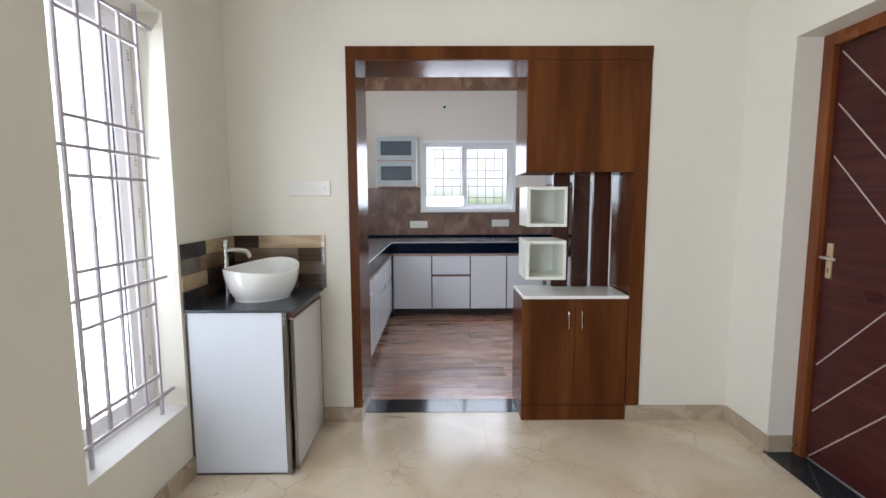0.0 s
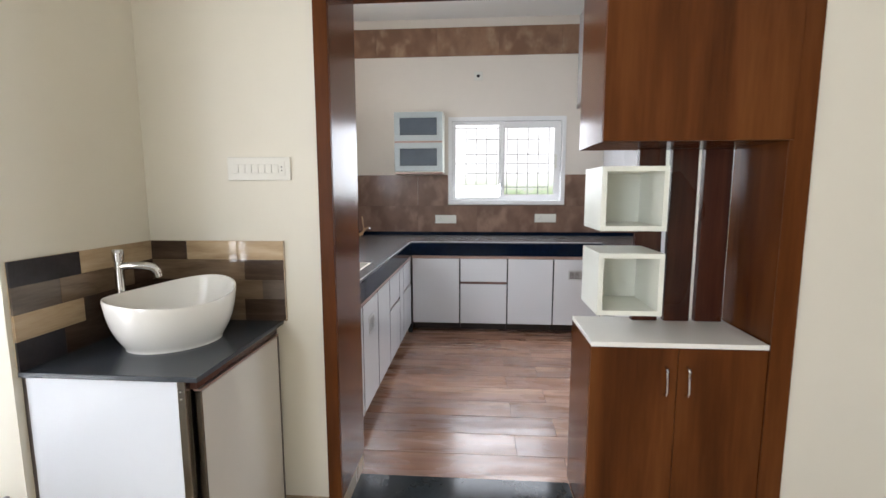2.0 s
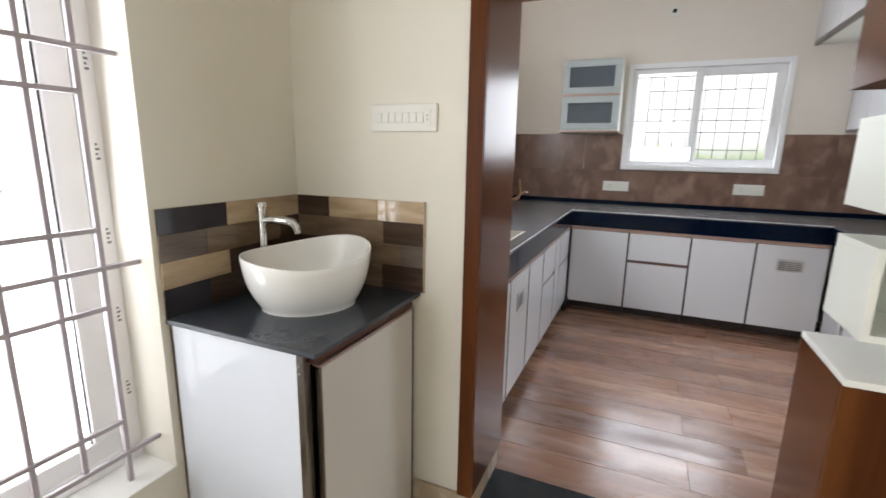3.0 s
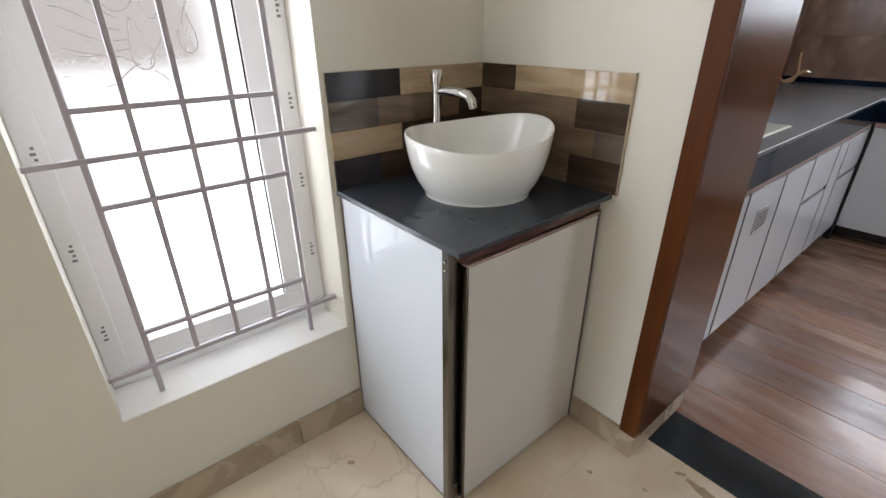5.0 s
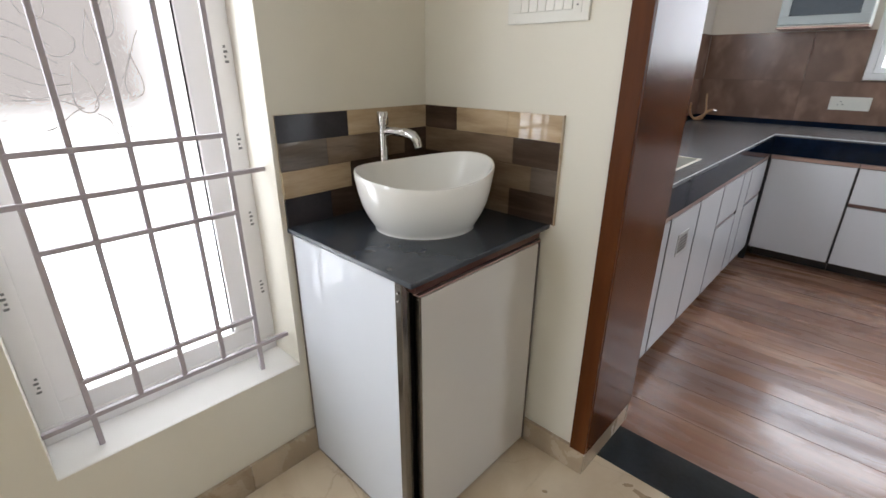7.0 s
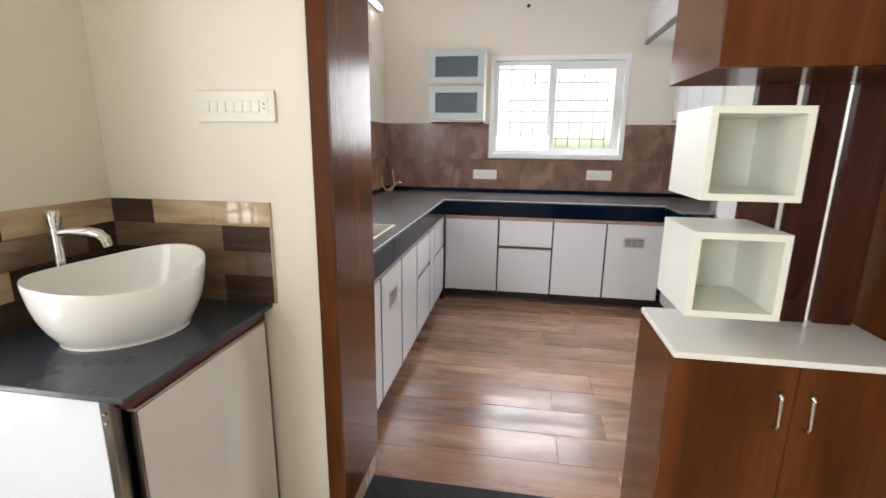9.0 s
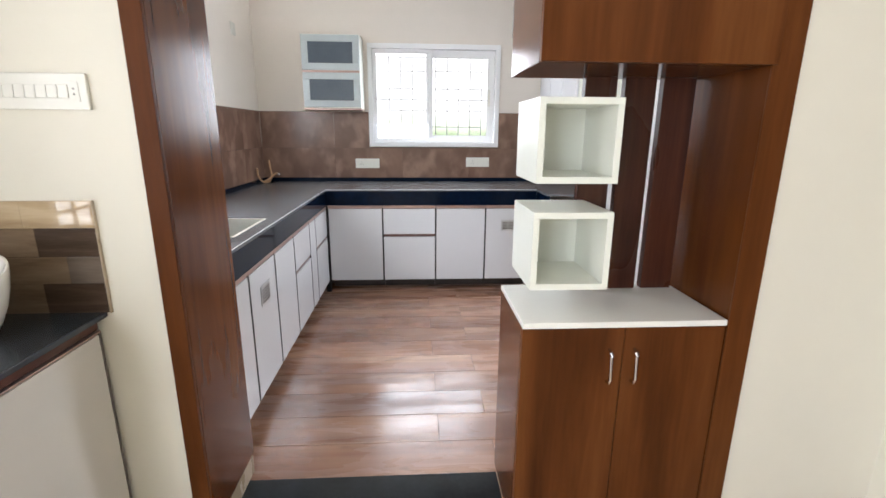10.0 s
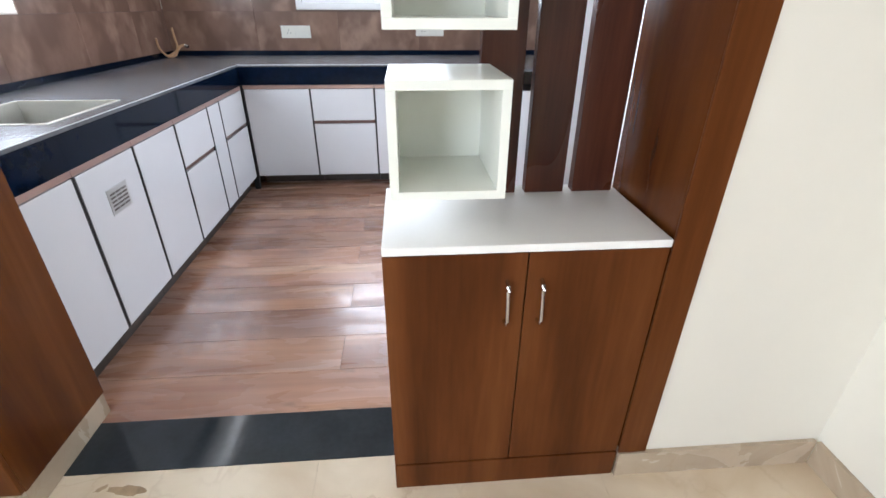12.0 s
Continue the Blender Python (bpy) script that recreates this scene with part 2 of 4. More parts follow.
def cloud_tile(name, dark, mid, light, rough):
    """Stone-look wall tile: soft drifting clouds of tan and brown with fine mottling."""
    m = bpy.data.materials.new(name)
    m.use_nodes = True
    nt = m.node_tree
    p = nt.nodes["Principled BSDF"]
    p.inputs["Roughness"].default_value = rough
    geo = nt.nodes.new("ShaderNodeTexCoord")
    info = nt.nodes.new("ShaderNodeObjectInfo")
    off = nt.nodes.new("ShaderNodeVectorMath")
    off.operation = "SCALE"
    off.inputs[0].default_value = (13, 29, 7)
    nt.links.new(info.outputs["Random"], off.inputs["Scale"])
    add = nt.nodes.new("ShaderNodeVectorMath")
    nt.links.new(geo.outputs["Object"], add.inputs[0])
    nt.links.new(off.outputs[0], add.inputs[1])
    mp = nt.nodes.new("ShaderNodeMapping")
    mp.inputs["Scale"].default_value = (1.0, 1.0, 0.7)
    mp.inputs["Rotation"].default_value = (0.5, 0.4, 0.2)
    nt.links.new(add.outputs[0], mp.inputs[0])
    last = None
    for scale, lo, hi, color in ((4.5, 0.40, 0.62, mid), (7.0, 0.48, 0.72, light), (38.0, 0.35, 0.85, None)):
        n = nt.nodes.new("ShaderNodeTexNoise")
        n.inputs["Scale"].default_value, n.inputs["Detail"].default_value = scale, 2.5
        nt.links.new(mp.outputs[0], n.inputs[0])
        f = nt.nodes.new("ShaderNodeMapRange")
        f.interpolation_type = "SMOOTHSTEP"
        f.inputs[1].default_value, f.inputs[2].default_value = lo, hi
        f.inputs[4].default_value = 1.0 if color else 0.35
        nt.links.new(n.outputs[0], f.inputs[0])
        mix = nt.nodes.new("ShaderNodeMixRGB")
        nt.links.new(f.outputs[0], mix.inputs[0])
        if last is None:
            mix.inputs[1].default_value = (*dark, 1)
        else:
            nt.links.new(last, mix.inputs[1])
        mix.inputs[2].default_value = (*(color or dark), 1)
        last = mix.outputs[0]
    nt.links.new(last, p.inputs["Base Color"])
    return m


def glass(name, rough=0.0, tint=(1, 1, 1), bump=0.0, scale=5.0):
    m = bpy.data.materials.new(name)
    m.use_nodes = True
    nt = m.node_tree
    p = nt.nodes["Principled BSDF"]
    p.inputs["Base Color"].default_value = (*tint, 1)
    p.inputs["Transmission Weight"].default_value = 1.0
    p.inputs["Roughness"].default_value = rough
    p.inputs["IOR"].default_value = 1.25 if bump else 1.45
    if bump:
        tc = nt.nodes.new("ShaderNodeTexCoord")
        v = nt.nodes.new("ShaderNodeTexVoronoi")
        v.feature = "DISTANCE_TO_EDGE"
        v.inputs["Scale"].default_value = scale
        nz = nt.nodes.new("ShaderNodeTexNoise")
        nz.inputs["Scale"].default_value = scale * 0.6
        w = nt.nodes.new("ShaderNodeVectorMath")
        w.operation = "MULTIPLY_ADD"
        w.inputs[1].default_value = (0.35, 0.35, 0.35)
        nt.links.new(tc.outputs["Object"], nz.inputs[0])
        nt.links.new(nz.outputs["Color"], w.inputs[0])
        nt.links.new(tc.outputs["Object"], w.inputs[2])
        nt.links.new(w.outputs[0], v.inputs["Vector"])
        b = nt.nodes.new("ShaderNodeBump")
        b.inputs["Strength"].default_value, b.inputs["Distance"].default_value = bump, 0.02
        mr = nt.nodes.new("ShaderNodeMapRange")
        mr.inputs[2].default_value = 0.06
        nt.links.new(v.outputs["Distance"], mr.inputs[0])
        nt.links.new(mr.outputs[0], b.inputs["Height"])
        nt.links.new(b.outputs[0], p.inputs["Normal"])
    return m


M_WALL = material("cream_wall_paint", (0.725, 0.695, 0.605), 0.55, vary=0.025, scale=1.3, bump=0.05, bump_scale=90)
M_KWALL = material("kitchen_wall_paint", (0.76, 0.70, 0.63), 0.6, vary=0.025, scale=1.3, bump=0.05, bump_scale=90)
M_CEIL = material("ceiling_paint", (0.76, 0.75, 0.72), 0.7, vary=0.02, scale=1.0)
M_REVEAL = material("white_sill_paint", (0.86, 0.85, 0.82), 0.5, vary=0.03, scale=3, bump=0.05, bump_scale=80)
M_FLOOR = marble("cream_marble_tile", (0.77, 0.67, 0.515), (0.33, 0.20, 0.10), (0.57, 0.445, 0.30), 0.13, 2.1, rand=False, vein_width=0.05, vein_mix=0.42, twist=0.9)
M_SKIRT = marble("beige_skirting_stone", (0.47, 0.385, 0.28), (0.30, 0.20, 0.12), (0.36, 0.28, 0.195), 0.22, 4.0, vein_width=0.06, vein_mix=0.4)
M_GROUT = material("floor_grout", (0.60, 0.51, 0.385), 0.85, vary=0.1, scale=20)
M_GRANITE = material("black_granite", (0.022, 0.028, 0.033), 0.10, vary=0.4, scale=5, gloss_vary=0.05, spec=0.45)
M_GRANITE_DUSTY = material("dusty_black_granite", (0.040, 0.047, 0.058), 0.27, vary=0.35, scale=3.5, spec=0.4)
# black granite top: dust and the window's reflected grey both put into the colour
M_KTOP = material("dust_and_window_sheen_granite", (0.125, 0.127, 0.133), 0.26, vary=0.5, scale=3.0)
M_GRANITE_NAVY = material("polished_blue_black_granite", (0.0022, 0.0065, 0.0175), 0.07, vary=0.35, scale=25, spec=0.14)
M_WOOD = wood("walnut_laminate", (0.054, 0.0156, 0.0045), (0.099, 0.0310, 0.0084), (0.144, 0.051, 0.0145), (9, 9, 0.75), 0.34, knots=0.6, spec=0.09, fine=0.24, twist=0.5)
M_WOOD_GLOSS = wood("glossy_walnut_laminate", (0.054, 0.0142, 0.0034), (0.096, 0.0278, 0.0060), (0.142, 0.048, 0.0115), (9, 9, 0.75), 0.19, spec=0.32, fine=0.12, knots=0.3, bump=0.0)
M_SLAT = wood("dark_walnut_slat", (0.028, 0.008, 0.005), (0.055, 0.016, 0.009), (0.085, 0.028, 0.014), (16, 16, 1.0), 0.28, spec=0.25)
M_DOOR = wood("maroon_stained_wood", (0.030, 0.007, 0.006), (0.052, 0.0125, 0.0105), (0.073, 0.020, 0.015), (5, 2.0, 30), 0.32, spec=0.22)
M_TEAK = wood("teak_door_frame", (0.09, 0.024, 0.007), (0.155, 0.043, 0.012), (0.22, 0.074, 0.022), (14, 14, 1.0), 0.27, spec=0.3)
M_PLANK = plank_tile("wood_look_plank_tile")
# white washstand panel with the window's bluish light put into its colour
M_VANITY = material("white_gloss_window_lit", (0.63, 0.66, 0.71), 0.06, vary=0.012, scale=2, spec=0.13)
M_WHITE = material("white_gloss_laminate", (0.642, 0.642, 0.66), 0.14, vary=0.012, scale=2)
M_WHITE_MATT = material("white_laminate", (0.775, 0.79, 0.715), 0.28, vary=0.02, scale=4)
M_SLAB = material("white_stone_slab", (0.82, 0.81, 0.765), 0.26, vary=0.02, scale=7)
M_CERAMIC = material("white_ceramic", (0.82, 0.81, 0.77), 0.06, coat=0.4)
M_CHROME = material("brushed_chrome", (0.62, 0.61, 0.60), 0.08, 1.0)
M_ALU = material("dark_aluminium_profile", (0.20, 0.18, 0.17), 0.3, 1.0)
M_ROSE = material("champagne_aluminium_profile", (0.46, 0.32, 0.27), 0.35, 0.6, vary=0.08, scale=9)
# same white gloss, toned warmer and darker for the door's weaker light
M_VANITY_DOOR = material("white_gloss_less_lit", (0.62, 0.60, 0.57), 0.13, vary=0.012, scale=2, spec=0.35)
M_LOCK = material("pale_brass_lock_plate", (0.62, 0.47, 0.28), 0.35, 0.6, vary=0.05, scale=20)
M_THIN_BAR = material("grey_bar_paint", (0.26, 0.24, 0.25), 0.45, vary=0.06, scale=14)
# pale colour that paints the bright highlight on the worktop's front edge
M_EDGE_HIGHLIGHT = material("pale_edge_highlight", (0.62, 0.61, 0.60), 0.3, vary=0.15, scale=20)
M_GRIP = material("dark_bronze_grip", (0.15, 0.085, 0.07), 0.35, 0.4, vary=0.08, scale=12)
M_GAP = material("dark_carcass_and_gap_fill", (0.012, 0.010, 0.009), 0.5, vary=0.1, scale=10)
M_SEAM = material("brown_floor_grout", (0.12, 0.072, 0.055), 0.8, vary=0.1, scale=20)
M_POST = material("bright_steel_profile", (0.20, 0.185, 0.17), 0.2, 1.0)
M_BLACK = material("black_rubber_gap", (0.012, 0.012, 0.013), 0.5)
M_PLINTH = material("grey_brown_plinth", (0.045, 0.032, 0.025), 0.4, vary=0.1, scale=8)
M_UPVC = material("white_upvc", (0.88, 0.88, 0.885), 0.25, vary=0.015, scale=5)
M_GRILLE = material("lilac_grey_bar_paint", (0.42, 0.38, 0.41), 0.4, vary=0.06, scale=14)
M_PLASTIC = material("white_switch_plastic", (0.77, 0.76, 0.70), 0.2, vary=0.01, scale=30)
M_FROST = glass("patterned_frosted_glass", 0.12, (0.98, 0.97, 0.96), 0.14, 26.0)
M_RELIEF = material("embossed_glass_line", (0.62, 0.59, 0.57), 0.3, vary=0.1, scale=20)
M_CLEAR = glass("clear_glass", 0.0)
M_SMOKE = material("smoked_cabinet_glass", (0.085, 0.105, 0.13), 0.10, vary=0.15, scale=6)
M_ICE = material("ice_blue_frame_paint", (0.47, 0.52, 0.525), 0.3, vary=0.03, scale=8)
M_KTILE = cloud_tile("brown_slate_wall_tile", (0.160, 0.092, 0.067), (0.225, 0.133, 0.096), (0.290, 0.180, 0.130), 0.24)
M_FRIEZE = cloud_tile("tan_marble_frieze_tile", (0.20, 0.105, 0.062), (0.29, 0.165, 0.098), (0.38, 0.24, 0.15), 0.25)
M_COPPER = material("tan_hose_plastic", (0.50, 0.29, 0.15), 0.3, 0.3, vary=0.1, scale=30)
M_STEEL = material("brushed_steel", (0.52, 0.52, 0.51), 0.35, 0.4, vary=0.05, scale=18)
M_PRINT = material("grey_film_print", (0.20, 0.21, 0.22), 0.5)
M_EARTH = material("dry_ground", (0.36, 0.31, 0.23), 0.9, vary=0.2, scale=0.7)
M_STRIP = material("satin_aluminium_inlay", (0.66, 0.60, 0.57), 0.3, 0.8)


def glow(name, strength, low, high, z0, z1, patch):
    """Overexposed distance outside a window: bright sky over a paler, patchy lower band."""
    m = bpy.data.materials.new(name)
    m.use_nodes = True
    nt = m.node_tree
    nt.nodes.remove(nt.nodes["Principled BSDF"])
    out = nt.nodes["Material Output"]
    em = nt.nodes.new("ShaderNodeEmission")
    em.inputs["Strength"].default_value = strength
    tc = nt.nodes.new("ShaderNodeTexCoord")
    sp = nt.nodes.new("ShaderNodeSeparateXYZ")
    nt.links.new(tc.outputs["Object"], sp.inputs[0])
    nz = nt.nodes.new("ShaderNodeTexNoise")
    nz.inputs["Scale"].default_value, nz.inputs["Detail"].default_value = patch, 5
    nt.links.new(tc.outputs["Object"], nz.inputs[0])
    ma = nt.nodes.new("ShaderNodeMath")
    ma.operation, ma.inputs[1].default_value = "MULTIPLY_ADD", (z1 - z0) * 0.9
    nt.links.new(nz.outputs[0], ma.inputs[0])
    nt.links.new(sp.outputs["Z"], ma.inputs[2])
    mr = nt.nodes.new("ShaderNodeMapRange")
    mr.inputs[1].default_value, mr.inputs[2].default_value = z0 + (z1 - z0) * 0.45, z1 + (z1 - z0) * 0.45
    nt.links.new(ma.outputs[0], mr.inputs[0])
    mx = nt.nodes.new("ShaderNodeMix")
    mx.data_type = "RGBA"
    nt.links.new(mr.outputs[0], mx.inputs["Factor"])
    mx.inputs["A"].default_value = (*low, 1)
    mx.inputs["B"].default_value = (*high, 1)
    nt.links.new(mx.outputs["Result"], em.inputs["Color"])
    nt.links.new(em.outputs[0], out.inputs[0])
    return m


M_FAR_NORTH = glow("hazy_distance_north", 1.9, (0.33, 0.42, 0.22), (1.0, 0.98, 0.97), 1.15, 1.85, 1.3)
M_FAR_WEST = glow("hazy_distance_west", 4.0, (0.225, 0.205, 0.192), (1.0, 0.985, 0.96), 0, 1, 2.2)


def shade_patch(m):
    """A paler neighbouring wall that stands in one part of the bright distance."""
    nt = m.node_tree
    mx = next(n for n in nt.nodes if n.type == "MIX")
    sp = next(n for n in nt.nodes if n.type == "SEPXYZ")
    nz = next(n for n in nt.nodes if n.type == "TEX_NOISE")
    prod = None
    for sock, a, b in ((sp.outputs["Z"], 0.90, 1.10), (sp.outputs["Y"], 5.22, 4.95), (nz.outputs[0], 0.0, 0.3)):
        r = nt.nodes.new("ShaderNodeMapRange")
        r.inputs[1].default_value, r.inputs[2].default_value = (a, b) if a < b else (b, a)
        if a > b:
            r.inputs[3].default_value, r.inputs[4].default_value = 1, 0
        nt.links.new(sock, r.inputs[0])
        if prod is None:
            prod = r.outputs[0]
        else:
            m_ = nt.nodes.new("ShaderNodeMath")
            m_.operation = "MULTIPLY"
            nt.links.new(prod, m_.inputs[0])
            nt.links.new(r.outputs[0], m_.inputs[1])
            prod = m_.outputs[0]
    inv = nt.nodes.new("ShaderNodeMath")
    inv.operation, inv.inputs[0].default_value = "SUBTRACT", 1.0
    nt.links.new(prod, inv.inputs[1])
    nt.links.new(inv.outputs[0], mx.inputs["Factor"])


shade_patch(M_FAR_WEST)
M_TUBE = bpy.data.materials.new("lit_led_tube")
M_TUBE.use_nodes = True
M_TUBE.node_tree.nodes["Principled BSDF"].inputs["Emission Color"].default_value = (1.0, 0.98, 0.95, 1)
M_TUBE.node_tree.nodes["Principled BSDF"].inputs["Emission Strength"].default_value = 14.0

# ---- mesh helpers ----


def bx(bm, x0, x1, y0, y1, z0, z1, bevel=0.0):
    vs = [bm.verts.new((x, y, z)) for x in (x0, x1) for y in (y0, y1) for z in (z0, z1)]
    fs = [bm.faces.new([vs[i] for i in q]) for q in ((0, 1, 3, 2), (4, 6, 7, 5), (0, 4, 5, 1), (2, 3, 7, 6), (0, 2, 6, 4), (1, 5, 7, 3))]
    if bevel:
        es = list({e for f in fs for e in f.edges})
        bmesh.ops.bevel(bm, geom=es, offset=bevel, segments=2, affect="EDGES", profile=0.6)
    return bm


def box(x0, x1, y0, y1, z0, z1, bevel=0.0):
    return bx(bmesh.new(), x0, x1, y0, y1, z0, z1, bevel)


def finish(name, bm, mat_, smooth=False):
    bmesh.ops.recalc_face_normals(bm, faces=bm.faces[:])
    me = bpy.data.meshes.new(name)
    bm.to_mesh(me)
    bm.free()
    me.materials.append(mat_)
    if smooth:
        me.shade_smooth()
        me.set_sharp_from_angle(angle=radians(38))
    return me


def part(name, bm, mat_, parent=None, label="", smooth=False):
    """Links a bmesh built in the place's own coordinates as one mesh object under a thing or a part."""
    ob = new(name, finish(name, bm, mat_, smooth))
    if parent:
        ob.parent = parent
        if parent.type == "EMPTY":
            ob.matrix_parent_inverse = Matrix.Translation(-parent.location)
    if label:
        ob["label"] = label
    return ob


def thing(name, at, label, category, group=""):
    ob = new(name)
    ob.empty_display_size = 0.1
    ob.location = at
    return tagged(ob, label, category, group)


def setting(name, bm, mat_, label="", smooth=False):
    return tagged(part(name, bm, mat_, None, label, smooth), kind="structure")


def piece(name, mesh, at, parent):
    ob = new(name, mesh)
    ob.location = at
    ob.parent = parent
    return ob


def tube(points, radius, sides=12, caps=True):
    """A round bar or pipe along a polyline."""
    bm = bmesh.new()
    pts = [Vector(p) for p in points]
    rings = []
    up = Vector((0.13, 0.29, 0.95)).normalized()
    for i, p in enumerate(pts):
        a, b = pts[max(0, i - 1)], pts[min(len(pts) - 1, i + 1)]
        d = (b - a).normalized()
        s = d.cross(up if abs(d.dot(up)) < 0.95 else Vector((1, 0, 0))).normalized()
        u = s.cross(d)
        r = radius[i] if isinstance(radius, (list, tuple)) else radius
        rings.append([bm.verts.new(p + (s * math.cos(2 * math.pi * k / sides) + u * math.sin(2 * math.pi * k / sides)) * r) for k in range(sides)])
    for a, b in zip(rings, rings[1:]):
        for k in range(sides):
            bm.faces.new((a[k], a[(k + 1) % sides], b[(k + 1) % sides], b[k]))
    if caps:
        bm.faces.new(rings[0])
        bm.faces.new(rings[-1])
    return bm


def ring_frame(axis, at0, at1, a0, a1, z0, z1, w, bevel=0.003):
    """A rectangular frame of four bars, in the plane across the axis 'x' or 'y'."""
    bm = bmesh.new()
    for p, q, r, s in ((a0, a1, z0, z0 + w), (a0, a1, z1 - w, z1), (a0, a0 + w, z0 + w, z1 - w), (a1 - w, a1, z0 + w, z1 - w)):
        if axis == "x":
            bx(bm, at0, at1, p, q, r, s, bevel)
        else:
            bx(bm, p, q, at0, at1, r, s, bevel)
    return bm


def wall_mesh(axis, t0, t1, a0, a1, z0, z1, openings):
    """A wall of thickness t0..t1 with through openings (a, b, low, high)."""
    bm = bmesh.new()
    aa = sorted({a0, a1, *[v for o in openings for v in o[:2]]})
    for p, q in zip(aa, aa[1:]):
        cuts = sorted((o[2], o[3]) for o in openings if o[0] <= p and o[1] >= q)
        low = z0
        spans = []
        for lo, hi in cuts:
            if lo > low:
                spans.append((low, lo))
            low = hi
        if low < z1:
            spans.append((low, z1))
        for lo, hi in spans:
            if axis == "x":
                bx(bm, t0, t1, p, q, lo, hi)
            else:
                bx(bm, p, q, t0, t1, lo, hi)
    bmesh.ops.remove_doubles(bm, verts=bm.verts[:], dist=1e-5)
    return bm


# ---- the large structure ----
XL, XR, YW, YK = -0.742, 2.097, 5.545, 8.59
KX, CEIL = -0.765, 2.95
WALL_BACK = 5.868
LOW = -0.06

setting("floor_base", box(XL - 0.25, XR + 0.45, -2.0, 8.85, -0.30, -0.012), M_GROUT, "cement screed below the floor tiles")
hall_floor = setting("floor", box(XL, XR, -2.0, 5.648, -0.012, -0.0015), M_GROUT, "cream marble-look tiled hall floor, polished")
kitchen_floor = setting("floor", box(KX, XR, 5.832, YK, -0.012, -0.0022), M_SEAM, "reddish brown wood-look plank floor of the kitchen")
setting("threshold", box(-0.036, 0.893, 5.648, 5.832, -0.012, 0.002, 0.001), M_GRANITE, "polished black granite strip set in the floor")
setting("threshold_side", box(0.893, 1.6, 5.648, 5.832, -0.012, -0.001), M_GROUT)

# second opening (y 1.6 to 3.6) is unseen, added to let fill light in
setting("wall_west", wall_mesh("x", XL - 0.23, XL, -2.0, WALL_BACK - 0.1, LOW, CEIL, [(4.390, 4.990, 0.354, 2.078), (1.6, 3.6, 0.45, 2.2)]), M_WALL, "cream painted wall with a tall window and an added unseen opening")
setting("wall_north", wall_mesh("y", YW, WALL_BACK, XL, XR, LOW, CEIL, [(-0.045, 1.541, -0.06, 2.08)]), M_WALL, "cream painted wall with a timber-lined kitchen opening")
setting("wall_east", wall_mesh("x", XR, XR + 0.23, -2.0, YK + 0.2, LOW, CEIL, [(4.13, 5.19, -0.06, 2.045), (6.5, 7.46, 0.0, 2.08)]), M_WALL, "cream painted wall with a deep door recess")
# wall behind the camera; its opening is added for the rear fill lamp
setting("wall_south", wall_mesh("y", -2.2, -2.0, XL - 0.23, XR + 0.23, LOW, CEIL, [(-0.5, 1.9, 0.65, 2.35)]), M_WALL, "unseen cream wall with an added wide opening for fill light")
setting("wall_kitchen_west", wall_mesh("x", KX - 0.207, KX, WALL_BACK - 0.1, YK + 0.2, LOW, CEIL, [(6.2, 7.178, 1.138, 2.0)]), M_KWALL, "off-white painted kitchen wall with a window over the sink")
setting("wall_kitchen_north", wall_mesh("y", YK, YK + 0.2, KX, XR, LOW, CEIL, [(0.186, 1.339, 1.143, 2.003)]), M_KWALL, "off-white painted kitchen wall with a sliding window")
setting("ceiling", box(XL - 0.23, XR + 0.23, -2.2, YW + 0.1, CEIL, CEIL + 0.12), M_CEIL, "plain white painted hall ceiling")
setting("ceiling_kitchen", box(XL - 0.23, XR + 0.23, YW + 0.1, YK + 0.2, CEIL - 0.02, CEIL + 0.12), M_CEIL, "plain white painted kitchen ceiling")
setting("backdrop_north", box(-9, 9, 18.0, 18.1, -0.5, 9), M_FAR_NORTH, "hazy overexposed sky and greenery far outside")
setting("backdrop_west", box(-1.8, -1.7, 3.0, 9.5, -0.5, 3.6), M_FAR_WEST, "overexposed bright distance beyond the frosted window")
setting("ground", box(-60, 60, -60, 90, -0.9, -0.5), M_EARTH, "dry open ground outside the house")

# skirting
def skirting(name, runs):
    root = setting(name, box(*runs[0], 0.001), M_SKIRT, "beige stone-look skirting tile, lightly veined")
    for r in runs[1:]:
        part("skirting_tile", box(*r, 0.001), M_SKIRT, root)


SK = 0.088
skirting("baseboard_north", [(1.5075, 2.085, YW - 0.012, YW, 0, SK), (-0.30, -0.0365, YW - 0.012, YW, 0, SK)])
skirting("baseboard_reveal", [(-0.045, -0.036, YW, 5.885, 0, 0.078)])
skirting("baseboard_west", [(XL, XL + 0.012, 4.79, 5.012, 0, SK + 0.008), (XL, XL + 0.012, 4.19, 4.788, 0, SK + 0.008), (XL, XL + 0.012, 3.59, 4.188, 0, SK + 0.008), (XL, XL + 0.012, 2.0, 3.588, 0, SK + 0.008)])
skirting("baseboard_east", [(XR - 0.012, XR, 5.19, 5.533, 0, SK), (XR, 2.219, 5.178, 5.19, 0, SK), (XR - 0.012, XR, 2.0, 4.13, 0, SK)])

# ---- opening frame with display unit ----
FY0, FY1 = 5.531, 5.888


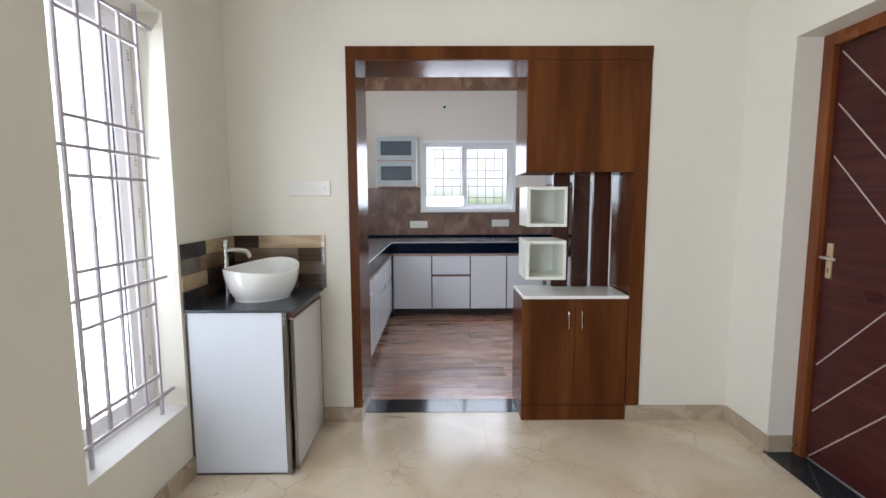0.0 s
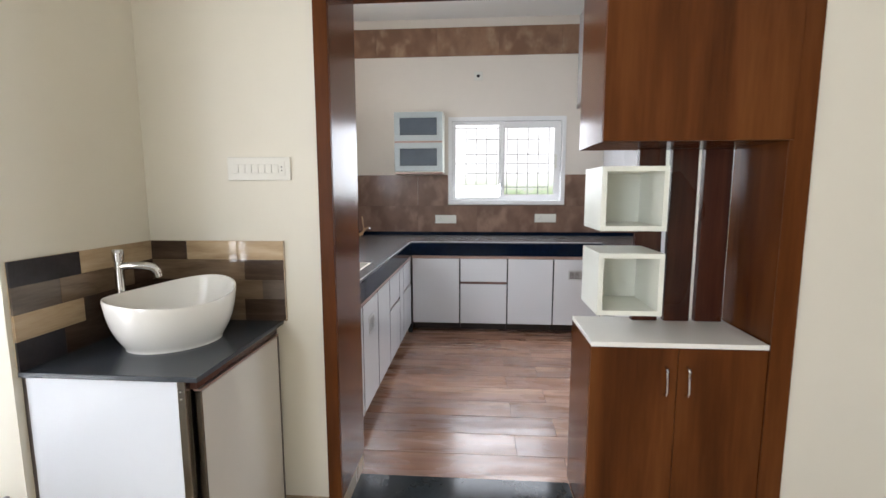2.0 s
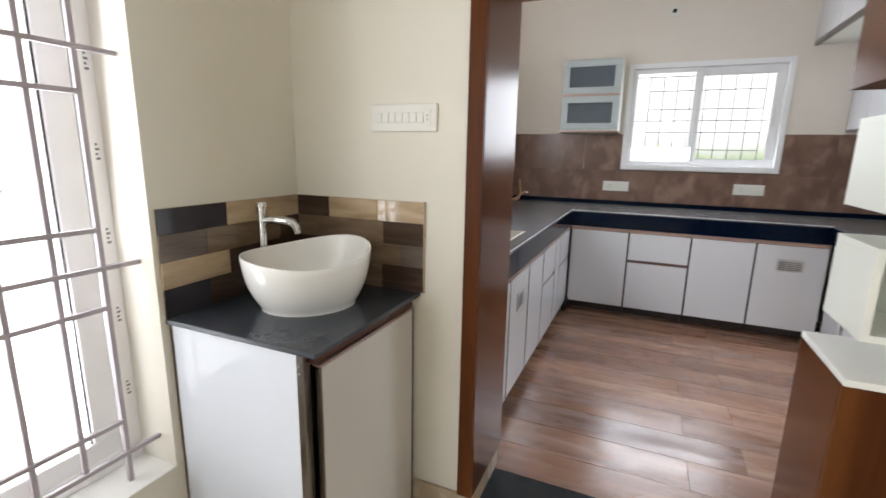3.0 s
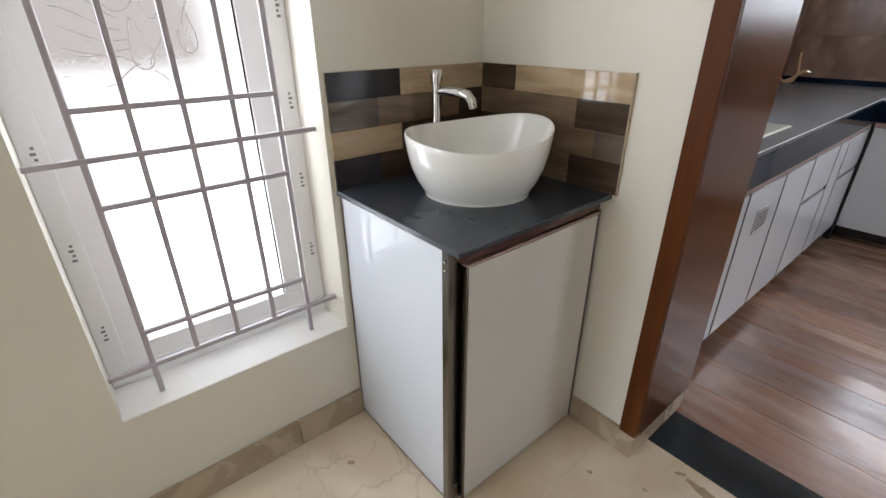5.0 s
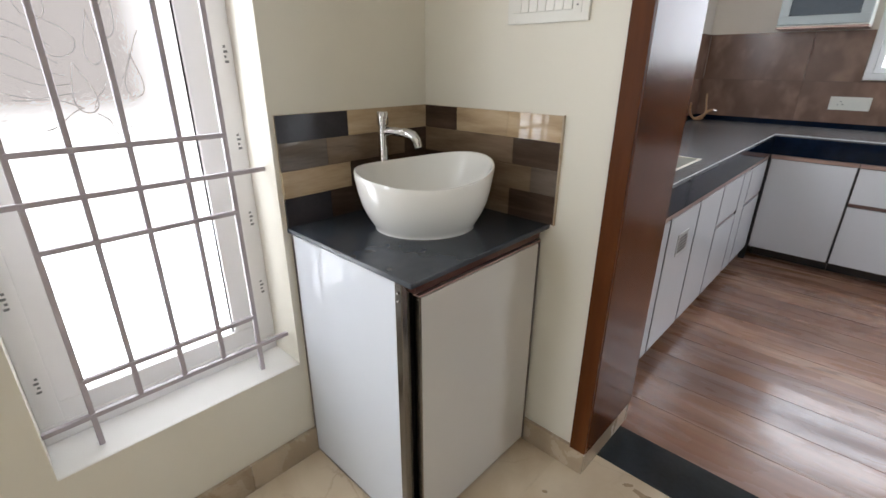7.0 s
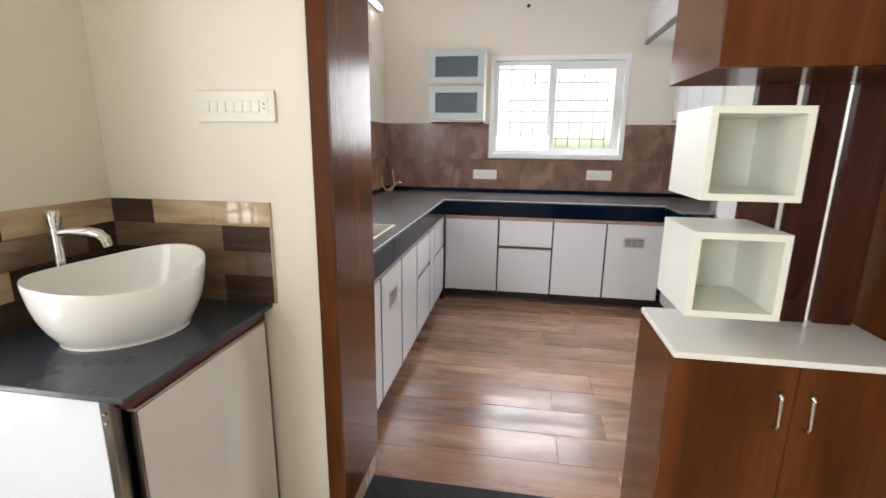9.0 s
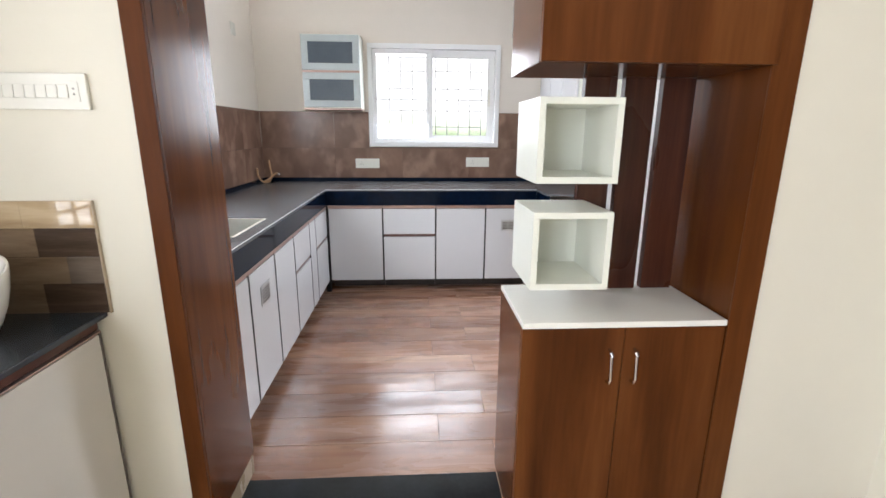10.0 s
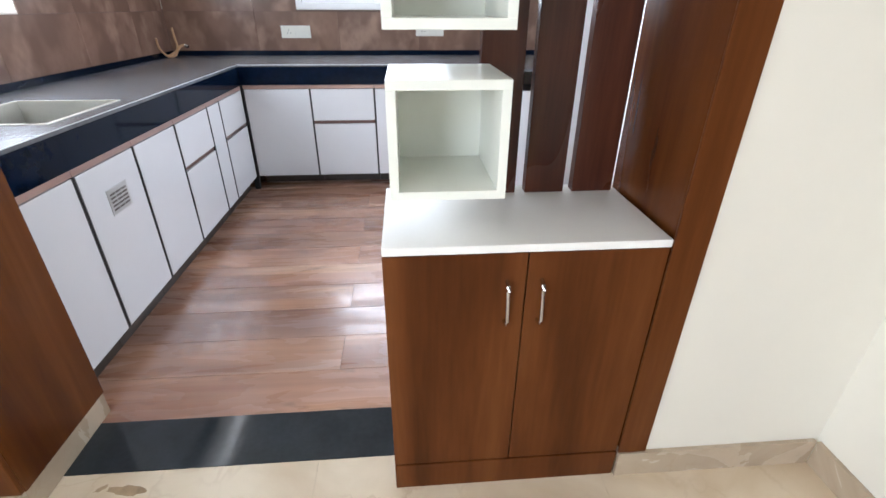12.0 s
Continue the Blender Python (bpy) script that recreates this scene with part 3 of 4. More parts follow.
def opening_frame():
    t = thing("opening_frame", (0.75, 5.7, 0), "dark walnut laminate portal frame lining the kitchen opening", "door frame")
    part("post", box(-0.084, -0.033, FY0, 5.544, 0.086, 2.044, 0.0015), M_WOOD, t)
    part("post_lining", box(-0.045, -0.033, 5.546, FY1, 0.080, 2.044, 0.0015), M_WOOD_GLOSS, t, "glossy dark walnut lining board")
    part("header", box(-0.084, 1.582, FY0, 5.544, 2.045, 2.116, 0.0015), M_WOOD, t)
    part("header_lining", box(-0.045, 1.541, 5.546, FY1, 2.044, 2.056, 0.0015), M_WOOD_GLOSS, t, "glossy dark walnut soffit board")
    part("post", box(1.5055, 1.582, FY0 + 0.006, 5.544, 0.090, 2.044, 0.0015), M_WOOD, t)
    part("post_lining", box(1.516, 1.541, 5.546, FY1, 0.086, 2.044, 0.0015), M_WOOD_GLOSS, t, "glossy dark walnut lining board")
    return t


def hung_cabinet():
    t = thing("hung_cabinet", (1.21, 5.7, 1.444), "walnut laminate cabinet hung under the portal header", "cabinet")
    part("front_panel", box(0.904, 1.5155, FY0 + 0.001, 5.548, 1.444, 2.0435, 0.0012), M_WOOD, t)
    part("side_panel", box(0.904, 0.922, 5.549, 5.897, 1.444, 2.043, 0.001), M_WOOD_GLOSS, t, "glossy walnut side board")
    part("side_panel", box(1.497, 1.515, 5.549, 5.897, 1.463, 2.043, 0.001), M_WOOD_GLOSS, t)
    part("bottom_panel", box(0.922, 1.515, 5.549, 5.897, 1.444, 1.462, 0.001), M_WOOD_GLOSS, t, "glossy dark underside board")
    part("back_panel", box(0.922, 1.497, 5.885, 5.896, 1.463, 2.043), M_WOOD_GLOSS, t)


def bar_handle(x, z0, z1, y, parent):
    h = part("handle", tube([(x, y, z0), (x, y - 0.018, z0 + 0.004), (x, y - 0.022, z0 + 0.012), (x, y - 0.022, z1 - 0.012), (x, y - 0.018, z1 - 0.004), (x, y, z1)], 0.0048, 10), M_CHROME, parent, "slim chrome bow handle", True)
    return h


def base_cabinet():
    t = thing("base_cabinet", (1.2, 5.7, 0), "walnut laminate two-door cabinet closing half the opening", "cabinet")
    part("plinth", box(0.896, 1.503, 5.5415, 5.56, 0.0, 0.0885, 0.001), M_WOOD, t)
    part("side_panel", box(0.896, 0.914, 5.561, 5.885, 0.0, 0.724, 0.001), M_WOOD_GLOSS, t)
    part("side_panel", box(1.485, 1.503, 5.561, 5.885, 0.0, 0.724, 0.001), M_WOOD_GLOSS, t)
    part("back_panel", box(0.914, 1.485, 5.873, 5.885, 0.0, 0.724), M_WOOD_GLOSS, t)
    part("bottom_panel", box(0.914, 1.485, 5.561, 5.873, 0.075, 0.092), M_WOOD_GLOSS, t)
    d = part("door", box(0.896, 1.1985, 5.543, 5.560, 0.094, 0.7225, 0.001), M_WOOD, t)
    bar_handle(1.158, 0.552, 0.656, 5.543, d)
    d = part("door", box(1.2015, 1.5025, 5.543, 5.560, 0.094, 0.7225, 0.001), M_WOOD, t)
    bar_handle(1.233, 0.552, 0.656, 5.543, d)
    return t


opening_frame()
hung_cabinet()
unit_base = base_cabinet()
part("countertop", box(0.896, 1.5048, 5.541, 5.887, 0.7245, 0.743, 0.0025), M_SLAB, unit_base, "white polished stone slab")


def display_slat(x0, x1):
    part("upright_slat", box(x0, x1, 5.832, 5.862, 0.7435, 1.4435, 0.0015), M_SLAT, unit_base, "dark walnut upright board")


for a, b in ((1.128, 1.230), (1.256, 1.357), (1.381, 1.487)):
    display_slat(a, b)


def display_box(z0):
    t = thing("display_box", (1.034, 5.7, z0), "white laminate open cube shelf fixed to an upright board", "wall shelf", "white cube shelves")
    x0, x1, z1, y0, y1, w = 0.919, 1.148, z0 + 0.227, 5.577, 5.831, 0.018
    part("top_panel", box(x0, x1, y0, y1, z1 - w, z1, 0.001), M_WHITE_MATT, t)
    part("bottom_panel", box(x0, x1, y0, y1, z0, z0 + w, 0.001), M_WHITE_MATT, t)
    part("side_panel", box(x0, x0 + w, y0, y1, z0 + w, z1 - w, 0.0008), M_WHITE_MATT, t)
    part("side_panel", box(x1 - w, x1, y0, y1, z0 + w, z1 - w, 0.0008), M_WHITE_MATT, t)
    part("back_panel", box(x0 + w, x1 - w, y1 - 0.012, y1 - 0.001, z0 + w, z1 - w), M_WHITE_MATT, t)


display_box(1.137)
display_box(0.830)

# ---- washstand ----


def washstand():
    t = thing("washstand", (-0.5, 5.28, 0), "white gloss washstand cabinet with dark metal edge profiles", "cabinet")
    part("body", box(-0.74, -0.295, 5.034, 5.532, 0.03, 0.782), M_BLACK, t, "dark carcass behind the panels")
    part("side_panel", box(-0.729, -0.301, 5.012, 5.030, 0.012, 0.7835, 0.0015), M_VANITY, t, "white gloss side panel")
    part("edge_profile", box(-0.741, -0.7295, 5.013, 5.032, 0.0, 0.784, 0.001), M_ALU, t)
    part("bottom_profile", box(-0.729, -0.301, 5.014, 5.032, 0.0, 0.0105, 0.001), M_ALU, t)
    p = part("corner_post", box(-0.300, -0.278, 5.010, 5.033, 0.0, 0.784, 0.002), M_POST, t, "bright dark-anodised corner profile")
    for z in (0.756, 0.736):
        part("screw", tube([(-0.289, 5.0098, z), (-0.289, 5.0075, z)], [0.004, 0.003], 10), M_CHROME, p)
    d = part("door", box(-0.276, -0.259, 5.050, 5.526, 0.014, 0.739, 0.0015), M_VANITY_DOOR, t, "white gloss door")
    part("door_edge", box(-0.2785, -0.2565, 5.044, 5.0495, 0.012, 0.743, 0.001), M_POST, d)
    part("door_edge", box(-0.2785, -0.2565, 5.5265, 5.533, 0.012, 0.743, 0.001), M_ALU, d)
    part("pull_profile", box(-0.290, -0.262, 5.036, 5.533, 0.752, 0.783, 0.001), wood_red, t, "dark red-brown pull profile")
    part("door_cap", box(-0.2785, -0.2562, 5.044, 5.533, 0.7435, 0.7485, 0.001), M_ROSE, d, "champagne metal top edge")
    part("countertop", box(-0.740, -0.237, 5.002, 5.544, 0.7845, 0.7985, 0.003), M_GRANITE_DUSTY, t, "dusty black granite top")


wood_red = material("red_brown_profile", (0.085, 0.035, 0.028), 0.25, 0.3)
washstand()


def basin():
    """Oval vessel with a saddle rim, long axis across the corner."""
    bm = bmesh.new()
    cx, cy, z0, n = -0.484, 5.285, 0.7975, 72
    ang = radians(49)
    A, B = 0.190, 0.163

    def rim(u):
        return 0.936 + 0.048 * ((1 + math.cos(u - 0.5)) / 2) ** 2.4 + 0.024 * ((1 - math.cos(u)) / 2) ** 3.2 + 0.004 * max(0.0, math.sin(u))

    def pt(u, s, z):
        a, b = A * s * math.cos(u), B * s * math.sin(u)
        return (cx + a * math.cos(ang) - b * math.sin(ang), cy + a * math.sin(ang) + b * math.cos(ang), z)

    prof = [(0.0, 0.0), (0.715, 0.0), (0.725, 0.010), (0.722, 0.032), (0.722, 0.045), (0.768, 0.12), (0.848, 0.28), (0.915, 0.47), (0.960, 0.69), (0.986, 0.89), (0.992, 0.98), (0.985, 1.0),
            (0.962, 0.995), (0.945, 0.965), (0.91, 0.86), (0.82, 0.6), (0.70, 0.38), (0.52, 0.22), (0.3, 0.155), (0.12, 0.14)]
    rings = []
    for s, h in prof[1:]:
        rings.append([bm.verts.new(pt(2 * math.pi * k / n, s, z0 + h * (rim(2 * math.pi * k / n) - z0))) for k in range(n)])
    for a, b in zip(rings, rings[1:]):
        for k in range(n):
            bm.faces.new((a[k], a[(k + 1) % n], b[(k + 1) % n], b[k]))
    bm.faces.new(rings[0])
    bm.faces.new(rings[-1])
    t = thing("wash_basin", (cx, cy, z0), "white ceramic oval vessel basin with a swooping rim", "basin")
    part("bowl", bm, M_CERAMIC, t, "", True)
    part("drain", tube([(cx, cy, 0.816), (cx, cy, 0.823)], [0.024, 0.020], 20), M_CHROME, t, "chrome drain ring", True)


basin()


def basin_tap():
    x, y = -0.678, 5.306
    t = thing("basin_tap", (x, y, 0.797), "tall chrome pillar tap on the granite top", "tap")
    part("flange", tube([(x, y, 0.797), (x, y, 0.803), (x, y, 0.805)], [0.025, 0.025, 0.019], 20), M_CHROME, t, "", True)
    part("pillar", tube([(x, y, 0.803), (x, y, 1.045), (x, y, 1.052)], [0.0138, 0.0138, 0.0125], 20), M_CHROME, t, "", True)
    dx, dy = 0.94, 0.34
    pts = [(x, y, 1.036), (x + dx * 0.03, y + dy * 0.03, 1.039), (x + dx * 0.075, y + dy * 0.075, 1.037), (x + dx * 0.098, y + dy * 0.098, 1.031), (x + dx * 0.110, y + dy * 0.110, 1.017), (x + dx * 0.115, y + dy * 0.115, 0.998)]
    part("spout", tube(pts, [0.012, 0.0125, 0.013, 0.0135, 0.0135, 0.0125], 16), M_CHROME, t, "", True)
    part("knob", tube([(x, y, 1.050), (x, y, 1.054), (x, y, 1.056), (x, y, 1.089), (x, y, 1.0925)], [0.012, 0.012, 0.0165, 0.0168, 0.0145], 20), M_CHROME, t, "", True)


basin_tap()

# splashback of narrow multi-tone tiles
S_SLATE = material("slate_strip_tile", (0.035, 0.032, 0.036), 0.14, vary=0.3, scale=9, gloss_vary=0.03, spec=0.25)
S_TAN = wood("tan_strip_tile", (0.32, 0.225, 0.135), (0.46, 0.345, 0.215), (0.55, 0.43, 0.285), (3, 3, 22), 0.035, bump=0.01)
S_BROWN = wood("brown_strip_tile", (0.115, 0.078, 0.050), (0.185, 0.128, 0.083), (0.25, 0.178, 0.118), (3, 3, 22), 0.035, bump=0.01)
S_DARK = wood("dark_brown_strip_tile", (0.035, 0.022, 0.016), (0.062, 0.040, 0.028), (0.10, 0.065, 0.046), (3, 3, 22), 0.035, bump=0.01)
S_UMBER = wood("grey_umber_strip_tile", (0.085, 0.064, 0.050), (0.125, 0.098, 0.078), (0.165, 0.13, 0.105), (3, 3, 22), 0.035, bump=0.01)

ROWS_Z = ((1.028, 1.097), (0.953, 1.0275), (0.880, 0.9525), (0.7985, 0.8795))
west_rows = (((5.004, 5.224, S_SLATE), (5.224, 5.538, S_TAN)),
             ((5.004, 5.149, S_UMBER), (5.149, 5.440, S_BROWN), (5.440, 5.538, S_DARK)),
             ((5.004, 5.224, S_TAN), (5.224, 5.538, S_DARK)),
             ((5.004, 5.149, S_SLATE), (5.149, 5.440, S_DARK), (5.440, 5.538, S_BROWN)))
north_rows = (((-0.735, -0.595, S_DARK), (-0.595, -0.40, S_TAN), (-0.40, -0.226, S_TAN)),
              ((-0.735, -0.376, S_BROWN), (-0.376, -0.226, S_DARK)),
              ((-0.735, -0.595, S_DARK), (-0.595, -0.310, S_BROWN), (-0.310, -0.226, S_UMBER)),
              ((-0.735, -0.381, S_BROWN), (-0.381, -0.226, S_DARK)))
w_splash = setting("splashback_west", box(XL - 0.002, XL + 0.003, 5.004, 5.545, 0.797, 1.098), M_GROUT, "glossy slate, tan and brown strip tiles behind the basin")
n_splash = setting("splashback_north", box(-0.739, -0.225, YW - 0.003, YW + 0.002, 0.797, 1.098), M_GROUT, "glossy tan and brown strip tiles behind the basin")
for (lo, hi), row in zip(ROWS_Z, west_rows):
    for a, b, m in row:
        part("tile", box(XL + 0.003, XL + 0.009, a, b - 0.0006, lo, hi, 0.0006), m, w_splash)
for (lo, hi), row in zip(ROWS_Z, north_rows):
    for a, b, m in row:
        part("tile", box(a, b - 0.0006, YW - 0.009, YW - 0.003, lo, hi, 0.0006), m, n_splash)
part("edge_trim", box(-0.2255, -0.2225, YW - 0.010, YW, 0.797, 1.099, 0.0005), M_SKIRT, n_splash)

# ---- hall window ----


def hall_window():
    w = setting("window_1", ring_frame("x", -0.955, -0.885, 4.390, 4.990, 0.354, 2.078, 0.05), M_UPVC, "white plastic sliding window with patterned frosted glass")
    part("sash_frame", ring_frame("x", -0.918, -0.888, 4.432, 4.935, 0.392, 2.042, 0.066), M_UPVC, w)
    p = part("pane", box(-0.905, -0.901, 4.497, 4.870, 0.457, 1.977), M_FROST, w)
    p.visible_shadow = False
    def leaf(y, z, length, width, lean, wave=0.0):
        pts = []
        for k in range(25):
            a = 2 * math.pi * k / 24
            along, across = length * (0.5 - 0.5 * math.cos(a)), width * math.sin(a) * (0.75 + 0.25 * math.cos(a)) + wave * math.sin(2 * a)
            pts.append((-0.9005, y + along * math.sin(lean) + across * math.cos(lean), z + along * math.cos(lean) - across * math.sin(lean)))
        return tube(pts, 0.0016, 6, False)

    def stem(points):
        return tube([(-0.9005, *q) for q in points], 0.0012, 6)

    for q in ((4.660, 1.115, 0.105, 0.024, -0.10), (4.648, 1.235, 0.085, 0.034, -0.55), (4.690, 1.215, 0.11, 0.016, 0.05), (4.755, 1.145, 0.095, 0.020, 0.05), (4.715, 1.27, 0.10, 0.02, 0.3),
              (4.61, 1.30, 0.12, 0.026, -0.2), (4.72, 1.39, 0.13, 0.03, 0.3), (4.60, 1.45, 0.14, 0.03, -0.4), (4.69, 1.55, 0.15, 0.032, 0.2), (4.63, 1.68, 0.13, 0.03, -0.3)):
        part("leaf_relief", leaf(*q, 0.004), M_RELIEF, w, "embossed leaf outline in the glass")
    stems = ((4.650, 1.125, -0.115, 0.030), (4.650, 1.120, -0.075, -0.030), (4.640, 1.150, -0.120, 0.012), (4.635, 1.175, -0.115, 0.020), (4.630, 1.200, -0.110, 0.032), (4.625, 1.225, -0.10, 0.045),
             (4.620, 1.250, -0.085, 0.060), (4.668, 1.118, 0.035, 0.070), (4.672, 1.105, 0.06, -0.025), (4.690, 1.100, 0.02, -0.05), (4.735, 1.19, 0.05, 0.09))
    for k, (y, z, reach, rise) in enumerate(stems):
        part("stem_relief", stem([(y + reach * u, z + rise * u + 0.008 * math.sin(4.5 * u + k)) for u in (0, 0.12, 0.25, 0.37, 0.5, 0.62, 0.75, 0.87, 1)]), M_RELIEF, w, "embossed stem line in the glass")
    part("gasket", box(-0.901, -0.8975, 4.8655, 4.8695, 0.458, 1.976), M_BLACK, w)
    part("window_sill", box(-0.884, XL - 0.0005, 4.3905, 4.9895, 0.353, 0.3565), M_REVEAL, w)
    # short print marks on the protective film
    for z in (0.50, 0.72, 0.94, 1.16, 1.38, 1.60, 1.82):
        for k in range(4):
            part("film_mark", box(-0.8846, -0.8842, 4.409 + 0.004 * (k % 2), 4.419, z + 0.012 * k, z + 0.012 * k + 0.006), M_PRINT, w)
            part("film_mark", box(-0.8846, -0.8842, 4.966, 4.976 - 0.004 * (k % 2), z + 0.06 + 0.012 * k, z + 0.066 + 0.012 * k), M_PRINT, w)


hall_window()


def window_grille(name, axis, at, bars, long_bars, short_bars, a0, a1, zfoot, ztop, r, label, paint=None):
    root = None
    def put(nm, p, q):
        nonlocal root
        c = [(at, p[0], p[1]), (at, q[0], q[1])] if axis == "x" else [(p[0], at, p[1]), (q[0], at, q[1])]
        lo = [min(c[0][i], c[1][i]) for i in range(3)]
        hi = [max(c[0][i], c[1][i]) for i in range(3)]
        for i in range(3):
            if hi[i] - lo[i] < 1e-6:
                lo[i] -= r
                hi[i] += r
        k = 0 if axis == "x" else 1
        if nm == "rail":
            lo[k] += 0.0025
            hi[k] += 0.0025
        b = box(lo[0], hi[0], lo[1], hi[1], lo[2], hi[2], 0.002)
        if root is None:
            root = thing(name, ((lo[0] + hi[0]) / 2, (lo[1] + hi[1]) / 2, lo[2]), label, "window grille")
        part(nm, b, paint or M_GRILLE, root)
    for i, a in enumerate(bars):
        end = i in (0, len(bars) - 1)
        put("bar", (a, zfoot if end else long_bars[0] - r), (a, ztop if end else long_bars[-1] + r))
    for z in long_bars:
        put("rail", (a0, z), (a1, z))
    for z in short_bars:
        put("rail", (bars[0], z), (bars[-1], z))


window_grille("window_grille", "x", -0.80, (4.487, 4.589, 4.693, 4.796, 4.898), (0.443, 0.957, 1.475, 2.012), (0.538, 0.855, 1.054, 1.377, 1.574, 1.912), 4.391, 4.989, 0.3565, 2.077, 0.006, "lilac-grey painted iron bars across the tall window")

# ---- hall switch plate ----


def switch_plate(name, x0, x1, z0, z1, y, buttons, label):
    t = thing(name, ((x0 + x1) / 2, y, z0), label, "switch plate")
    part("plate", box(x0, x1, y - 0.010, y, z0, z1, 0.003), M_PLASTIC, t)
    w = (x1 - x0 - 0.036) / 8
    for i in range(8):
        a = x0 + 0.018 + i * w
        if i == buttons:
            part("socket_face", box(a + 0.001, a + w - 0.001, y - 0.0118, y - 0.0102, z0 + 0.018, z1 - 0.018, 0.0006), M_PLASTIC, t)
            for dz in (0.0, 0.012):
                part("socket_hole", box(a + w / 2 - 0.002, a + w / 2 + 0.002, y - 0.0122, y - 0.0119, (z0 + z1) / 2 - 0.008 + dz, (z0 + z1) / 2 - 0.004 + dz), M_BLACK, t)
            continue
        bm = box(a + 0.0007, a + w - 0.0007, y - 0.015, y - 0.0102, z0 + 0.026, z1 - 0.026, 0.001)
        for v in bm.verts:
            if v.co.z > (z0 + z1) / 2 and v.co.y < y - 0.012:
                v.co.y += 0.0025
        part("rocker", bm, M_PLASTIC, t)


switch_plate("switch_plate", -0.418, -0.185, 1.318, 1.401, YW, 7, "white plastic wall plate with a row of rocker switches")

# ---- entrance door ----


def entrance_door():
    d = setting("door_1", box(2.2490, 2.2860, 4.195, 5.128, 0.012, 1.985, 0.002), M_DOOR, "dark maroon timber door with diagonal metal inlays, closed")
    part("door_frame", box(2.2240, 2.3140, 5.130, 5.1895, 0.0, 2.0445, 0.003), M_TEAK, d, "teak-brown door frame post")
    part("door_frame", box(2.2240, 2.3140, 4.1305, 4.193, 0.0, 2.0445, 0.003), M_TEAK, d, "teak-brown door frame post")
    part("door_frame", box(2.2240, 2.3140, 4.193, 5.130, 1.987, 2.0445, 0.003), M_TEAK, d, "teak-brown door frame head")
    for z, s in ((1.955, -1), (1.725, -1), (1.488, -1), (0.490, 1), (0.255, 1), (0.022, 1)):
        L = 0.455
        bm = bmesh.new()
        h = 0.0045
        for x in (2.2478, 2.2492):
            for y, zz in ((5.108, z), (5.108 - L, z + s * 1.058 * L)):
                bm.verts.new((x, y, zz - h))
                bm.verts.new((x, y, zz + h))
        v = list(bm.verts)
        for q in ((0, 1, 3, 2), (4, 6, 7, 5), (0, 4, 5, 1), (2, 3, 7, 6), (0, 2, 6, 4), (1, 5, 7, 3)):
            bm.faces.new([v[i] for i in q])
        part("inlay_strip", bm, M_STRIP, d, "thin satin metal inlay strip")
    hplate = part("handle_plate", box(2.2400, 2.2485, 5.063, 5.094, 0.92, 1.085, 0.003), M_LOCK, d, "pale brass lock plate")
    part("lever", tube([(2.2400, 5.080, 1.020), (2.2090, 5.080, 1.020), (2.2000, 5.074, 1.020), (2.1970, 5.055, 1.020), (2.1970, 4.985, 1.018)], [0.008, 0.008, 0.0085, 0.008, 0.007], 12), M_CHROME, hplate, "", True)
    part("keyhole", box(2.2393, 2.2402, 5.076, 5.082, 0.945, 0.968), M_BLACK, hplate)
    setting("door_sill", box(XR - 0.02, 2.2490, 4.1305, 5.1895, -0.012, 0.003, 0.001), M_GRANITE, "black granite door sill")
    part("door_stop", tube([(2.2190, 5.155, 0.055), (2.2040, 5.155, 0.055)], [0.008, 0.010], 10), M_CHROME, d, "", True)


entrance_door()

# ---- kitchen units ----
FRONT_Z0, FRONT_Z1 = 0.097, 0.682


def vent(axis, at, a0, a1, z0, z1, parent):
    """A small louvred vent plate set on a door."""
    def b(p, q, r, s, d0, d1, bev=0.0):
        return box(at + d0, at + d1, p, q, r, s, bev) if axis == "x" else box(p, q, at - d1, at - d0, r, s, bev)
    v = part("vent", b(a0, a1, z0, z1, 0.0, 0.003, 0.001), M_STEEL, parent, "grey louvred vent plate")
    n = 5
    for c in range(3):
        w = (a1 - a0 - 0.02) / 3
        for k in range(n):
            z = z0 + 0.012 + (z1 - z0 - 0.024) * (k + 0.15) / n
            part("louvre", b(a0 + 0.01 + c * w + 0.003, a0 + 0.01 + (c + 1) * w - 0.003, z, z + (z1 - z0 - 0.024) / n * 0.45, 0.0032, 0.0044), M_ALU, v)


